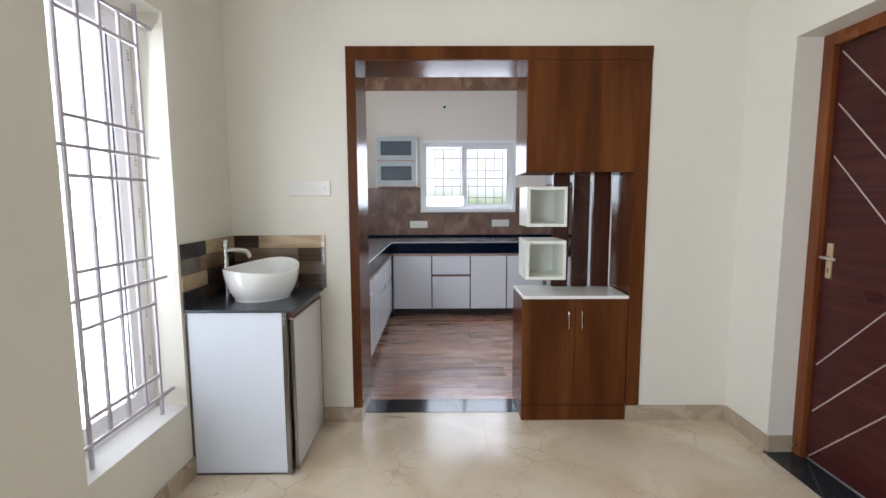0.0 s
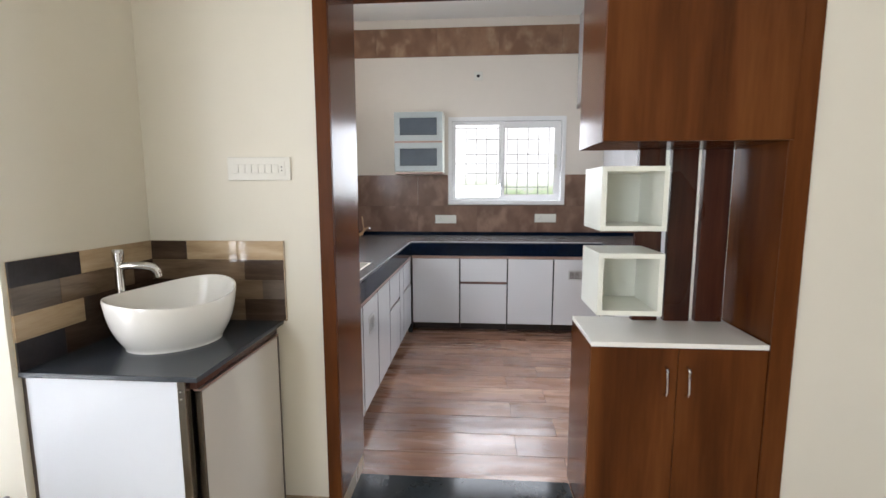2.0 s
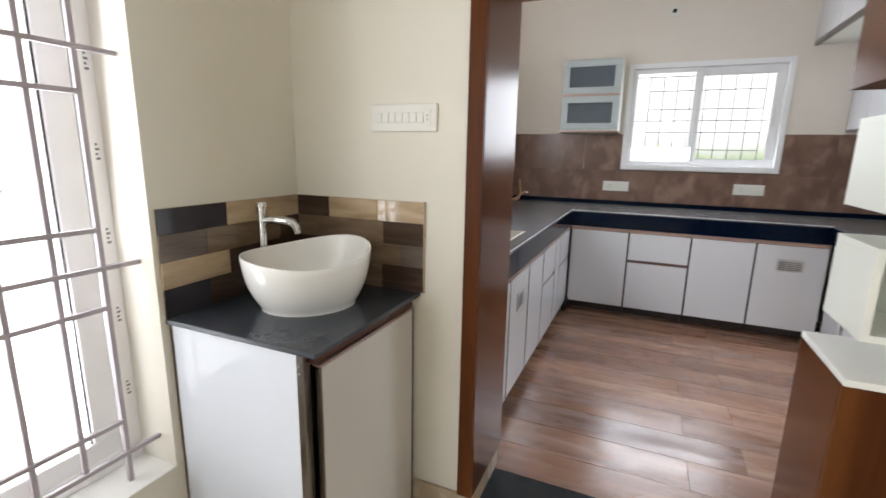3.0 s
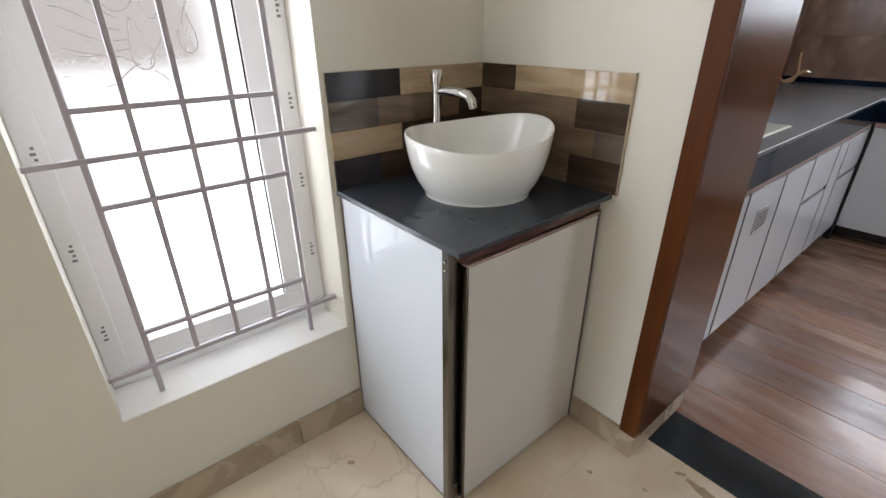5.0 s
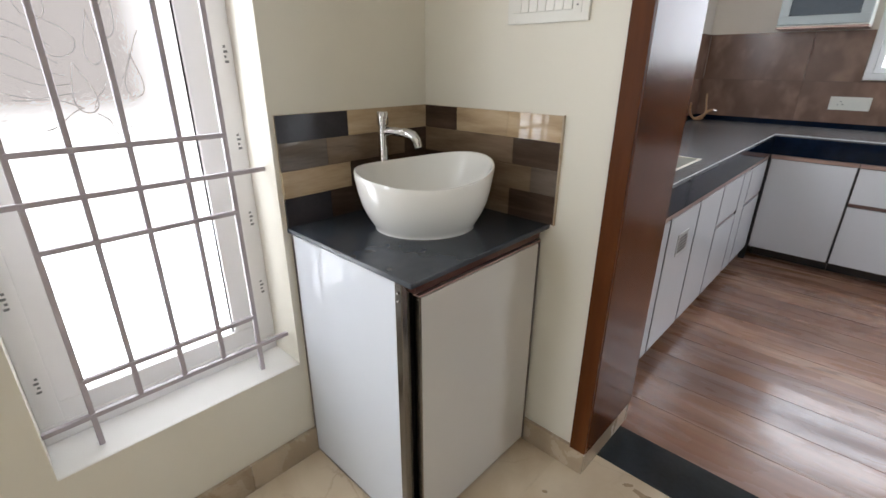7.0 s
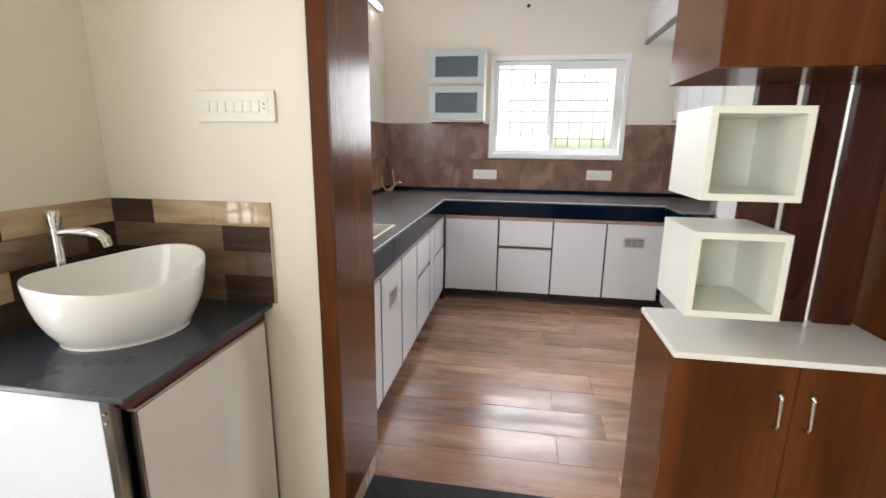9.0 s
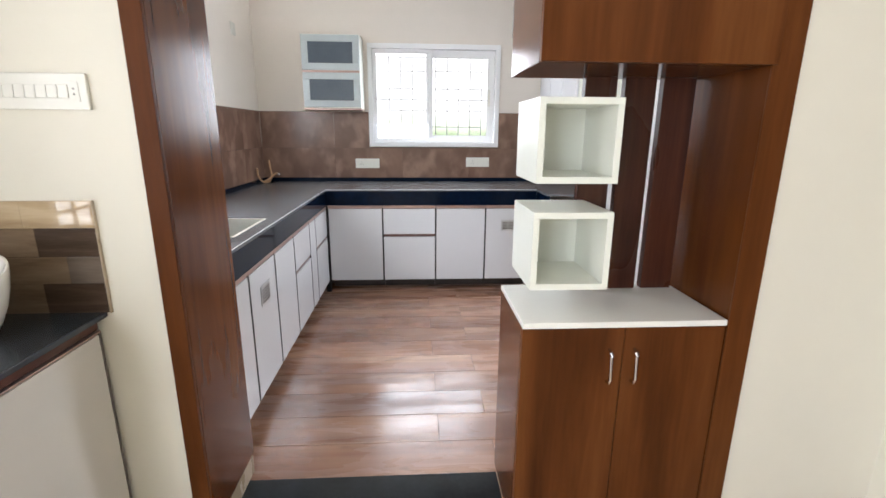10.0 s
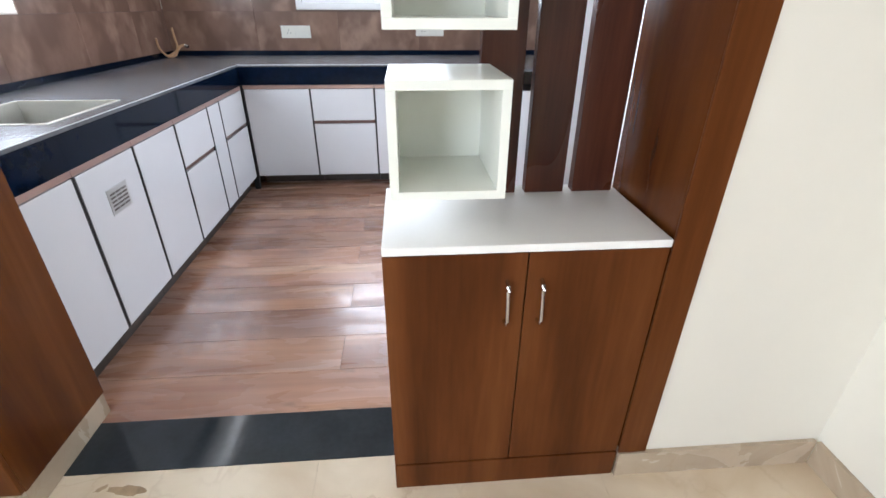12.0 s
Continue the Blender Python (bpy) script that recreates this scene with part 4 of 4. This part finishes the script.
def unit(axis, front, back, a0, a1, kind, with_vent=None, label="white gloss kitchen base unit with one door"):
    """A base unit: axis 'x' faces +x, axis 'y' faces -y."""
    def b(p, q, r, s, d0, d1, bev=0.0):
        if axis == "x":
            return box(front - d1, front - d0, p, q, r, s, bev)
        return box(p, q, front + d0, front + d1, r, s, bev)
    depth = abs(front - back)
    mid = (a0 + a1) / 2
    at = (back + 0.3, mid, 0) if axis == "x" else (mid, back - 0.3, 0)
    t = thing("base_unit", at, label, "kitchen cabinet", "white kitchen base units")
    part("body", b(a0 + 0.0005, a1 - 0.0005, FRONT_Z0 - 0.003, 0.708, 0.02, depth - 0.005), M_GAP, t, "dark carcass")
    part("plinth", b(a0 + 0.0005, a1 - 0.0005, 0.0, FRONT_Z0 - 0.004, 0.06 if axis == "x" else 0.15, depth - 0.02), M_PLINTH, t)
    g = 0.009 if axis == "x" else 0.005
    zs = [(FRONT_Z0, FRONT_Z1)] if kind == "door" else [(FRONT_Z0, 0.455), (0.478, FRONT_Z1)]
    for i, (lo, hi) in enumerate(zs):
        f = part("door" if kind == "door" else "drawer_front", b(a0 + g, a1 - g, lo, hi, 0.0, 0.018, 0.0012), M_WHITE, t)
        if with_vent:
            vent(axis, front, *with_vent, f)
    # near-black strips added in the side gaps to stand for their shade
    for p, q in ((a0 + 0.0005, a0 + g - 0.0003), (a1 - g + 0.0003, a1 - 0.0005)):
        part("edge_profile", b(p, q, FRONT_Z0, FRONT_Z1, 0.0015, 0.019), M_GAP, t, "dark strip filling the shaded gap beside the front")
    if kind != "door":
        part("grip_profile", b(a0 + g, a1 - g, 0.4575, 0.4755, 0.006, 0.0195, 0.001), M_GRIP, t, "dark bronze grip profile")
    part("top_profile", b(a0 + 0.0005, a1 - 0.0005, FRONT_Z1 + 0.003, 0.708, 0.002, 0.0195, 0.001), M_ROSE, t, "champagne aluminium grip profile")


LX, FYK = -0.107, 7.95
DR = "white gloss kitchen unit with two stacked drawers"
for a, b, k, v, l in ((5.892, 6.209, "door", None, None), (6.211, 6.574, "door", (6.335, 6.463, 0.496, 0.590), "white gloss kitchen base unit with a vented door"), (6.576, 6.944, "door", None, None),
                      (6.946, 7.344, "drawers", None, DR), (7.346, 7.524, "door", None, "narrow white gloss kitchen base unit"), (7.526, 7.938, "drawers", None, DR)):
    unit("x", LX, KX, a, b, k, v, l or "white gloss kitchen base unit with one door")
for a, b, k, v, l in ((-0.098, 0.328, "door", None, None), (0.330, 0.749, "drawers", None, DR), (0.751, 1.149, "door", None, None), (1.151, 1.560, "door", (1.278, 1.435, 0.503, 0.588), "white gloss kitchen base unit with a vented door")):
    unit("y", FYK, YK, a, b, k, v, l or "white gloss kitchen base unit with one door")
tagged(part("corner_filler", box(LX - 0.03, -0.1, 7.945, 7.97, 0.0, 0.708, 0.001), M_GAP), "dark filler post in the unit corner", "filler strip")


def worktop():
    z0, z1 = 0.822, 0.834
    t = thing("worktop", (-0.4, 8.2, 0.71), "black granite worktop with a deep polished apron", "worktop")
    bm = bmesh.new()
    s0, s1, sx0, sx1 = 6.285, 6.712, -0.565, -0.175
    fx, fy = -0.100, 7.942
    for p in ((KX + 0.002, fx, 5.890, s0), (KX + 0.002, sx0, s0, s1), (sx1, fx, s0, s1), (KX + 0.002, fx, s1, fy)):
        bx(bm, *p, z0, z1)
    bx(bm, KX + 0.002, XR - 0.002, fy, YK - 0.002, z0, z1)
    bx(bm, 1.552, XR - 0.002, 7.64, fy, z0, z1)
    bmesh.ops.remove_doubles(bm, verts=bm.verts[:], dist=1e-5)
    # greyer than the apron: window sheen and dust are in its base colour
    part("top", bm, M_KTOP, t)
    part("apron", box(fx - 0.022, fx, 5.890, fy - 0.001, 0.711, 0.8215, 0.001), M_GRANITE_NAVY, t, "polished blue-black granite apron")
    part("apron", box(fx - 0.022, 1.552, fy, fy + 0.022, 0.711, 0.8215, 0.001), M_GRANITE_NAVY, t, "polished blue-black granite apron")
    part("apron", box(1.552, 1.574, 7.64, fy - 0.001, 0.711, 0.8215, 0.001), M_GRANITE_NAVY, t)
    # thin pale rods added as the light glinting along the edges
    part("highlight_line", tube([(fx - 0.004, 5.891, 0.8320), (fx - 0.004, fy, 0.8320)], 0.0035, 8), M_EDGE_HIGHLIGHT, t, "pale line painted as the highlight along the front edge")
    part("highlight_line", tube([(fx - 0.004, fy + 0.003, 0.8320), (1.55, fy + 0.003, 0.8320)], 0.0035, 8), M_EDGE_HIGHLIGHT, t)
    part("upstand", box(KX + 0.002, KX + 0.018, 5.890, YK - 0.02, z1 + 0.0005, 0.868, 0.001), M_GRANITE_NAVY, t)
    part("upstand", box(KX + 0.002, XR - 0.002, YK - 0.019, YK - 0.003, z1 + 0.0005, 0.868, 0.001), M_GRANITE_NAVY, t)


worktop()


def sink():
    t = thing("kitchen_sink", (-0.37, 6.47, 0.62), "shallow-rimmed steel kitchen sink set in the granite", "sink")
    M = material("dusty_sink_steel", (0.50, 0.49, 0.44), 0.42, 0.15, vary=0.08, scale=9)
    R = material("cream_sealant_rim", (0.60, 0.56, 0.47), 0.4, vary=0.05, scale=14)
    x0, x1, y0, y1, z = -0.565, -0.175, 6.285, 6.712, 0.8362
    w = 0.011
    bm = bmesh.new()
    for p in ((x0, x1, y0, y0 + w), (x0, x1, y1 - w, y1), (x0, x0 + w, y0 + w, y1 - w), (x1 - w, x1, y0 + w, y1 - w)):
        bx(bm, *p, z - 0.004, z)
    part("rim", bm, R, t, "pale sealed rim")
    b0, b1, c0, c1 = x0 + w, x1 - w, y0 + w, y1 - w
    bm = bmesh.new()
    for p in ((b0 - 0.003, b0, c0, c1, 0.66, z - 0.004), (b1, b1 + 0.003, c0, c1, 0.66, z - 0.004), (b0, b1, c0 - 0.003, c0, 0.66, z - 0.004), (b0, b1, c1, c1 + 0.003, 0.66, z - 0.004), (b0, b1, c0, c1, 0.657, 0.660)):
        bx(bm, *p)
    part("bowl", bm, M, t)
    part("drain", tube([(-0.37, 6.49, 0.6602), (-0.37, 6.49, 0.664)], [0.04, 0.034], 20), M_STEEL, t)


sink()


# right-hand side of the kitchen
def unit_right(y0, y1):
    t = thing("base_unit", (1.8, (y0 + y1) / 2, 0), "white gloss kitchen base unit beside the corner", "kitchen cabinet", "white kitchen base units")
    part("body", box(1.60, XR - 0.003, y0, y1, FRONT_Z0, 0.708), M_ALU, t)
    part("plinth", box(1.62, XR - 0.003, y0, y1, 0, FRONT_Z0 - 0.002), M_PLINTH, t)
    part("door", box(1.580, 1.598, y0 + 0.004, y1 - 0.004, FRONT_Z0, FRONT_Z1, 0.001), M_WHITE, t)
    part("side_panel", box(1.60, XR - 0.003, y0 - 0.016, y0 - 0.001, 0.0, 0.708, 0.001), M_WHITE, t)


unit_right(7.665, 7.935)
tagged(part("tall_end_panel", box(1.775, XR - 0.003, 7.60, 7.638, 0.0, 1.455, 0.0015), M_WHITE), "tall white laminate panel at the worktop end", "panel")


def wall_cabinet_row():
    for k in range(3):
        y1 = YK - 0.004 - k * 0.322
        y0 = y1 - 0.320
        t = thing("wall_cabinet", (1.9, (y0 + y1) / 2, 1.462), "white gloss wall cabinet above the worktop", "kitchen cabinet", "white wall cabinets")
        part("body", box(1.722, XR - 0.003, y0, y1, 1.462, 2.06), M_WHITE_MATT, t)
        part("door", box(1.703, 1.720, y0 + 0.003, y1 - 0.003, 1.470, 2.06, 0.001), M_WHITE, t)
        part("bottom_profile", box(1.703, 1.722, y0, y1, 1.455, 1.468, 0.001), M_ALU, t)


wall_cabinet_row()


def loft_cabinet_row():
    for k in range(3):
        y1 = YK - 0.004 - k * 0.45
        y0 = y1 - 0.448
        t = thing("loft_cabinet", (1.75, (y0 + y1) / 2, 2.07), "white gloss loft cabinet under the ceiling", "kitchen cabinet", "white loft cabinets")
        part("body", box(1.452, XR - 0.003, y0, y1, 2.075, CEIL - 0.022), M_WHITE_MATT, t)
        part("door", box(1.432, 1.450, y0 + 0.003, y1 - 0.003, 2.10, CEIL - 0.03, 0.001), M_WHITE, t)
        part("grip_profile", box(1.430, 1.452, y0, y1, 2.066, 2.098, 0.001), M_ALU, t)


loft_cabinet_row()


def glass_cabinet():
    t = thing("wall_cabinet", (-0.08, 8.45, 1.46), "small wall cabinet with two framed smoked-glass flaps", "kitchen cabinet")
    x0, x1, y0, z0, z1 = -0.316, 0.150, 8.352, 1.452, 2.022
    part("body", box(x0, x1, y0, YK - 0.002, z0 + 0.006, z1, 0.0015), M_WHITE_MATT, t)
    part("bottom_panel", box(x0, x1, y0 - 0.02, YK - 0.002, z0 - 0.008, z0 + 0.005, 0.001), M_ROSE, t)
    for lo, hi in ((1.466, 1.732), (1.752, 2.016)):
        f = part("flap", ring_frame("y", y0 - 0.020, y0 - 0.001, x0 + 0.004, x1 - 0.004, lo, hi, 0.052), M_ICE, t, "pale blue-grey framed flap")
        part("pane", box(x0 + 0.055, x1 - 0.055, y0 - 0.013, y0 - 0.004, lo + 0.051, hi - 0.051), M_SMOKE, f)
    part("grip_profile", box(x0 + 0.004, x1 - 0.004, y0 - 0.018, y0 - 0.001, 1.734, 1.750, 0.001), M_ROSE, t)


glass_cabinet()


def kitchen_window():
    w = setting("window_2", ring_frame("y", YK - 0.012, YK + 0.10, 0.186, 1.339, 1.143, 2.003, 0.04), M_UPVC, "white plastic two-sash sliding window over the worktop")
    part("sash_frame", ring_frame("y", YK + 0.02, YK + 0.048, 0.2265, 0.742, 1.184, 1.962, 0.032), M_UPVC, w)
    part("sash_frame", ring_frame("y", YK + 0.052, YK + 0.08, 0.690, 1.2985, 1.184, 1.962, 0.060), M_UPVC, w)
    for x0, x1, y in ((0.258, 0.711, YK + 0.032), (0.749, 1.240, YK + 0.064)):
        p = part("pane", box(x0, x1, y, y + 0.004, 1.215, 1.932), M_CLEAR, w)
        p.visible_shadow = False
    part("latch", box(1.245, 1.262, YK + 0.040, YK + 0.0515, 1.50, 1.64, 0.002), M_PLASTIC, w)


kitchen_window()
window_grille("window_grille", "y", YK + 0.15, (0.36, 0.465, 0.57, 0.675, 0.78, 0.885, 0.99, 1.095, 1.20), (1.224, 1.556, 1.915), (1.318, 1.46, 1.65, 1.80), 0.19, 1.335, 1.144, 2.0, 0.0034, "thin grey painted iron bars outside the kitchen window", M_THIN_BAR)


def side_window():
    w = setting("window_3", ring_frame("x", KX - 0.15, KX - 0.06, 6.2, 7.178, 1.138, 2.0, 0.05), M_UPVC, "white plastic sliding window over the sink")
    part("sash_frame", ring_frame("x", KX - 0.12, KX - 0.09, 6.25, 6.71, 1.188, 1.95, 0.045), M_UPVC, w)
    part("sash_frame", ring_frame("x", KX - 0.145, KX - 0.121, 6.67, 7.13, 1.188, 1.95, 0.045), M_UPVC, w)
    for a, b, x in ((6.295, 6.665, KX - 0.105), (6.715, 7.085, KX - 0.133)):
        p = part("pane", box(x - 0.002, x + 0.002, a, b, 1.233, 1.905), M_CLEAR, w)
        p.visible_shadow = False


side_window()
window_grille("window_grille", "x", KX - 0.04, (6.3, 6.5, 6.7, 6.9, 7.08), (1.24, 1.57, 1.9), (1.34, 1.8), 6.201, 7.177, 1.139, 1.999, 0.005, "thin painted iron bars across the sink window")


def utility_door():
    d = setting("door_2", ring_frame("x", XR + 0.08, XR + 0.14, 6.5, 7.46, 0.0, 2.08, 0.07), M_UPVC, "white framed glazed door to a bright utility yard")
    p = part("pane", box(XR + 0.105, XR + 0.109, 6.57, 7.39, 0.07, 2.01), M_FROST, d)
    p.visible_shadow = False


utility_door()


def wall_plate(name, x0, x1, z0, z1, label):
    t = thing(name, ((x0 + x1) / 2, YK - 0.008, z0), label, "socket plate", "kitchen socket plates")
    y = YK - 0.008
    part("plate", box(x0, x1, y - 0.010, y, z0, z1, 0.002), M_PLASTIC, t)
    w = (x1 - x0 - 0.02) / 2
    part("socket_face", box(x0 + 0.010, x0 + 0.008 + w, y - 0.0125, y - 0.0102, z0 + 0.012, z1 - 0.012, 0.001), M_PLASTIC, t)
    for dx, dz in ((0, 0.012), (-0.012, -0.008), (0.012, -0.008)):
        cx, cz = x0 + 0.010 + w / 2 + dx, (z0 + z1) / 2 + dz
        part("socket_hole", box(cx - 0.003, cx + 0.003, y - 0.0129, y - 0.0126, cz - 0.003, cz + 0.003), M_BLACK, t)
    for k in range(2):
        a = x0 + 0.012 + w + k * w / 2
        part("rocker", box(a, a + w / 2 - 0.004, y - 0.014, y - 0.0102, z0 + 0.014, z1 - 0.014, 0.001), M_PLASTIC, t)


wall_plate("socket_plate", 0.055, 0.268, 0.953, 1.037, "white plastic socket plate on the brown wall tiles")
wall_plate("socket_plate", 1.052, 1.262, 0.966, 1.050, "white plastic socket plate on the brown wall tiles")


def outlet_plate(at, axis):
    x, y, z = at
    t = thing("outlet_plate", at, "small white cable outlet plate with a dark hole", "outlet plate")
    if axis == "y":
        part("plate", box(x - 0.042, x + 0.042, y - 0.009, y, z - 0.042, z + 0.042, 0.002), M_PLASTIC, t)
        part("cable_hole", tube([(x, y - 0.0092, z), (x, y - 0.0135, z)], [0.016, 0.013], 16), M_BLACK, t)
    else:
        part("plate", box(x, x + 0.009, y - 0.042, y + 0.042, z - 0.042, z + 0.042, 0.002), M_PLASTIC, t)
        part("button", box(x + 0.0092, x + 0.012, y - 0.02, y + 0.02, z - 0.02, z + 0.02, 0.001), M_PLASTIC, t)


outlet_plate((0.480, YK, 2.39), "y")
outlet_plate((KX, 8.15, 2.01), "x")


def hose():
    t = thing("loose_hose", (KX + 0.1, 8.4, 0.834), "tan plastic inlet hose looped out of the tiled corner", "hose")
    def run(points, r):
        pts = [Vector(p) + Vector((KX, 0, 0)) for p in points]
        fine = []
        for a, b, c, d in zip([pts[0]] + pts, pts, pts[1:], pts[2:] + [pts[-1]]):
            for k in range(4):
                u = k / 4
                fine.append(0.5 * (2 * b + (c - a) * u + (2 * a - 5 * b + 4 * c - d) * u * u + (3 * b - a - 3 * c + d) * u ** 3))
        return tube(fine + [pts[-1]], r, 10)
    part("pipe", run([(0.03, 8.33, 0.965), (0.028, 8.35, 0.90), (0.045, 8.38, 0.856), (0.075, 8.40, 0.842), (0.105, 8.42, 0.858), (0.112, 8.44, 0.91), (0.098, 8.46, 0.965), (0.09, 8.47, 1.025)], 0.0068), M_COPPER, t, "", True)
    part("pipe", run([(0.05, 8.39, 0.842), (0.10, 8.42, 0.872), (0.135, 8.44, 0.908), (0.165, 8.44, 0.916)], 0.0085), M_COPPER, t, "", True)
    part("end_cap", tube([(KX + 0.163, 8.44, 0.914), (KX + 0.186, 8.44, 0.905)], [0.011, 0.012], 12), M_CHROME, t, "", True)


hose()


def tube_light():
    t = thing("tube_light", (KX, 7.95, 2.36), "lit white LED batten on the kitchen wall", "wall lamp")
    part("body", box(KX, KX + 0.028, 7.22, 8.38, 2.332, 2.368, 0.003), M_UPVC, t)
    part("tube", tube([(KX + 0.038, 7.24, 2.35), (KX + 0.038, 8.36, 2.35)], 0.0125, 14), M_TUBE, t, "glowing tube", True)
    for y in (7.225, 8.375):
        part("end_cap", box(KX + 0.001, KX + 0.052, y - 0.012, y + 0.012, 2.333, 2.367, 0.002), M_PLASTIC, t)


tube_light()


# ---- laid pieces: floor tiles, planks, wall tiles ----


def slab_mesh(name, sx, sy, sz, mat_, bevel=0.0008):
    return finish(name, box(0, sx, 0, sy, 0, sz, bevel), mat_)


# hall floor tiles
TS = 0.80
tile_cache = {}
for i in range(5):
    for j in range(11):
        x0, y0 = -0.93 + i * TS, 5.078 - (j - 1) * TS
        a, b = max(x0, XL), min(x0 + TS, XR)
        c, d = max(y0, -2.0), min(y0 + TS, 5.647)
        if b - a < 0.02 or d - c < 0.02:
            continue
        key = (round(b - a, 3), round(d - c, 3))
        if key not in tile_cache:
            tile_cache[key] = slab_mesh("floor_tile", key[0] - 0.0004, key[1] - 0.0004, 0.0055, M_FLOOR, 0.0002)
        piece("floor_tile", tile_cache[key], (a, c, -0.0055), hall_floor)

# brown residue left on the tiles
M_STAIN = material("brown_floor_residue", (0.36, 0.255, 0.15), 0.35, vary=0.3, scale=30)
stain_rng = random.Random(5)
for sx, sy, ra, rb, turn in ((0.165, 5.588, 0.055, 0.016, -0.15), (0.09, 5.60, 0.018, 0.007, 0.6), (-0.086, 5.40, 0.010, 0.006, 0.3), (-0.572, 4.871, 0.014, 0.008, 0.9), (0.05, 5.47, 0.007, 0.005, 0.0)):
    bm = bmesh.new()
    ring = []
    for k in range(18):
        a = 2 * math.pi * k / 18
        q = stain_rng.uniform(0.72, 1.12)
        u, v = ra * q * math.cos(a), rb * q * math.sin(a)
        ring.append((sx + u * math.cos(turn) - v * math.sin(turn), sy + u * math.sin(turn) + v * math.cos(turn)))
    low = [bm.verts.new((*p, 0.0001)) for p in ring]
    top = [bm.verts.new((sx + (p[0] - sx) * 0.9, sy + (p[1] - sy) * 0.9, 0.0006)) for p in ring]
    bm.faces.new(top)
    bm.faces.new(low[::-1])
    for k in range(18):
        bm.faces.new((low[k], low[(k + 1) % 18], top[(k + 1) % 18], top[k]))
    part("stain", bm, M_STAIN, hall_floor, "brown dried residue on the tile")

# kitchen planks
plank_cache = {}
PW = 0.1948
r = 0
y0 = 5.8325
while y0 < YK:
    d = min(y0 + PW, YK)
    shift = 0.686 if r % 2 == 1 else -0.26
    x0 = shift - 2 * 1.17
    while x0 < XR:
        a, b = max(x0, KX), min(x0 + 1.17, XR)
        if b - a > 0.01:
            key = (round(b - a, 3), round(d - y0, 3))
            if key not in plank_cache:
                plank_cache[key] = slab_mesh("plank", key[0] - 0.0018, key[1] - 0.0018, 0.0055, M_PLANK, 0.0007)
            piece("plank", plank_cache[key], (a, y0, -0.0055), kitchen_floor)
        x0 += 1.17
    y0 += PW
    r += 1

# brown wall tiles
wt_n = setting("tile_bed_north", box(KX, XR, YK - 0.002, YK + 0.001, 0.80, 1.14), M_SEAM, "brown slate-look tiles above the worktop")
wt_w = setting("tile_bed_west", box(KX - 0.001, KX + 0.002, 5.87, YK - 0.01, 0.80, 1.13), M_SEAM, "brown slate-look tiles above the worktop")
kt_cache = {}


def ktile(axis, a, b, lo, hi, parent, mat_, depth=0.0075):
    key = (axis, round(b - a, 3), round(hi - lo, 3), mat_.name)
    if key not in kt_cache:
        w, h = key[1] - 0.0016, key[2] - 0.0016
        kt_cache[key] = finish("wall_tile", box(0, w, -depth, -0.001, 0, h, 0.0008) if axis == "y" else box(0.001, depth, 0, w, 0, h, 0.0008), mat_)
    piece("wall_tile", kt_cache[key], (a, YK, lo) if axis == "y" else (KX, a, lo), parent)


ZT = ((0.835, 1.130), (1.130, 1.440))
for lo, hi in ZT:
    xs = [KX + 0.008, -0.122, 0.478, 1.078, 1.678, XR]
    for a, b in zip(xs, xs[1:]):
        if hi < 1.2:
            ktile("y", a, b, lo, hi, wt_n, M_KTILE)
        else:
            if a < 0.186 and b > 0.186:
                b = 0.184
            if a >= 0.18 and b < 1.2:
                continue
            if a < 1.34 and b > 1.34:
                a = 1.341
            ktile("y", a, b, lo, hi, wt_n, M_KTILE)
    ys = [5.87, 6.40, 6.99, 7.58, 8.14, YK - 0.009]
    for a, b in zip(ys, ys[1:]):
        if hi > 1.2:
            if a > 6.2 and b < 7.178:
                continue
            if a < 7.178 < b:
                a = 7.180
            if a < 6.2 < b:
                b = 6.198
        ktile("x", a, b, lo, hi, wt_w, M_KTILE)
frieze = setting("tile_bed_frieze", box(KX, XR, YK - 0.002, YK + 0.001, 2.585, 2.84), M_SEAM, "tan marble-look tile frieze under the ceiling")
for k in range(5):
    ktile("y", max(KX, -1.122 + 0.6 * k), min(XR, -0.522 + 0.6 * k), 2.580, 2.848, frieze, M_FRIEZE)
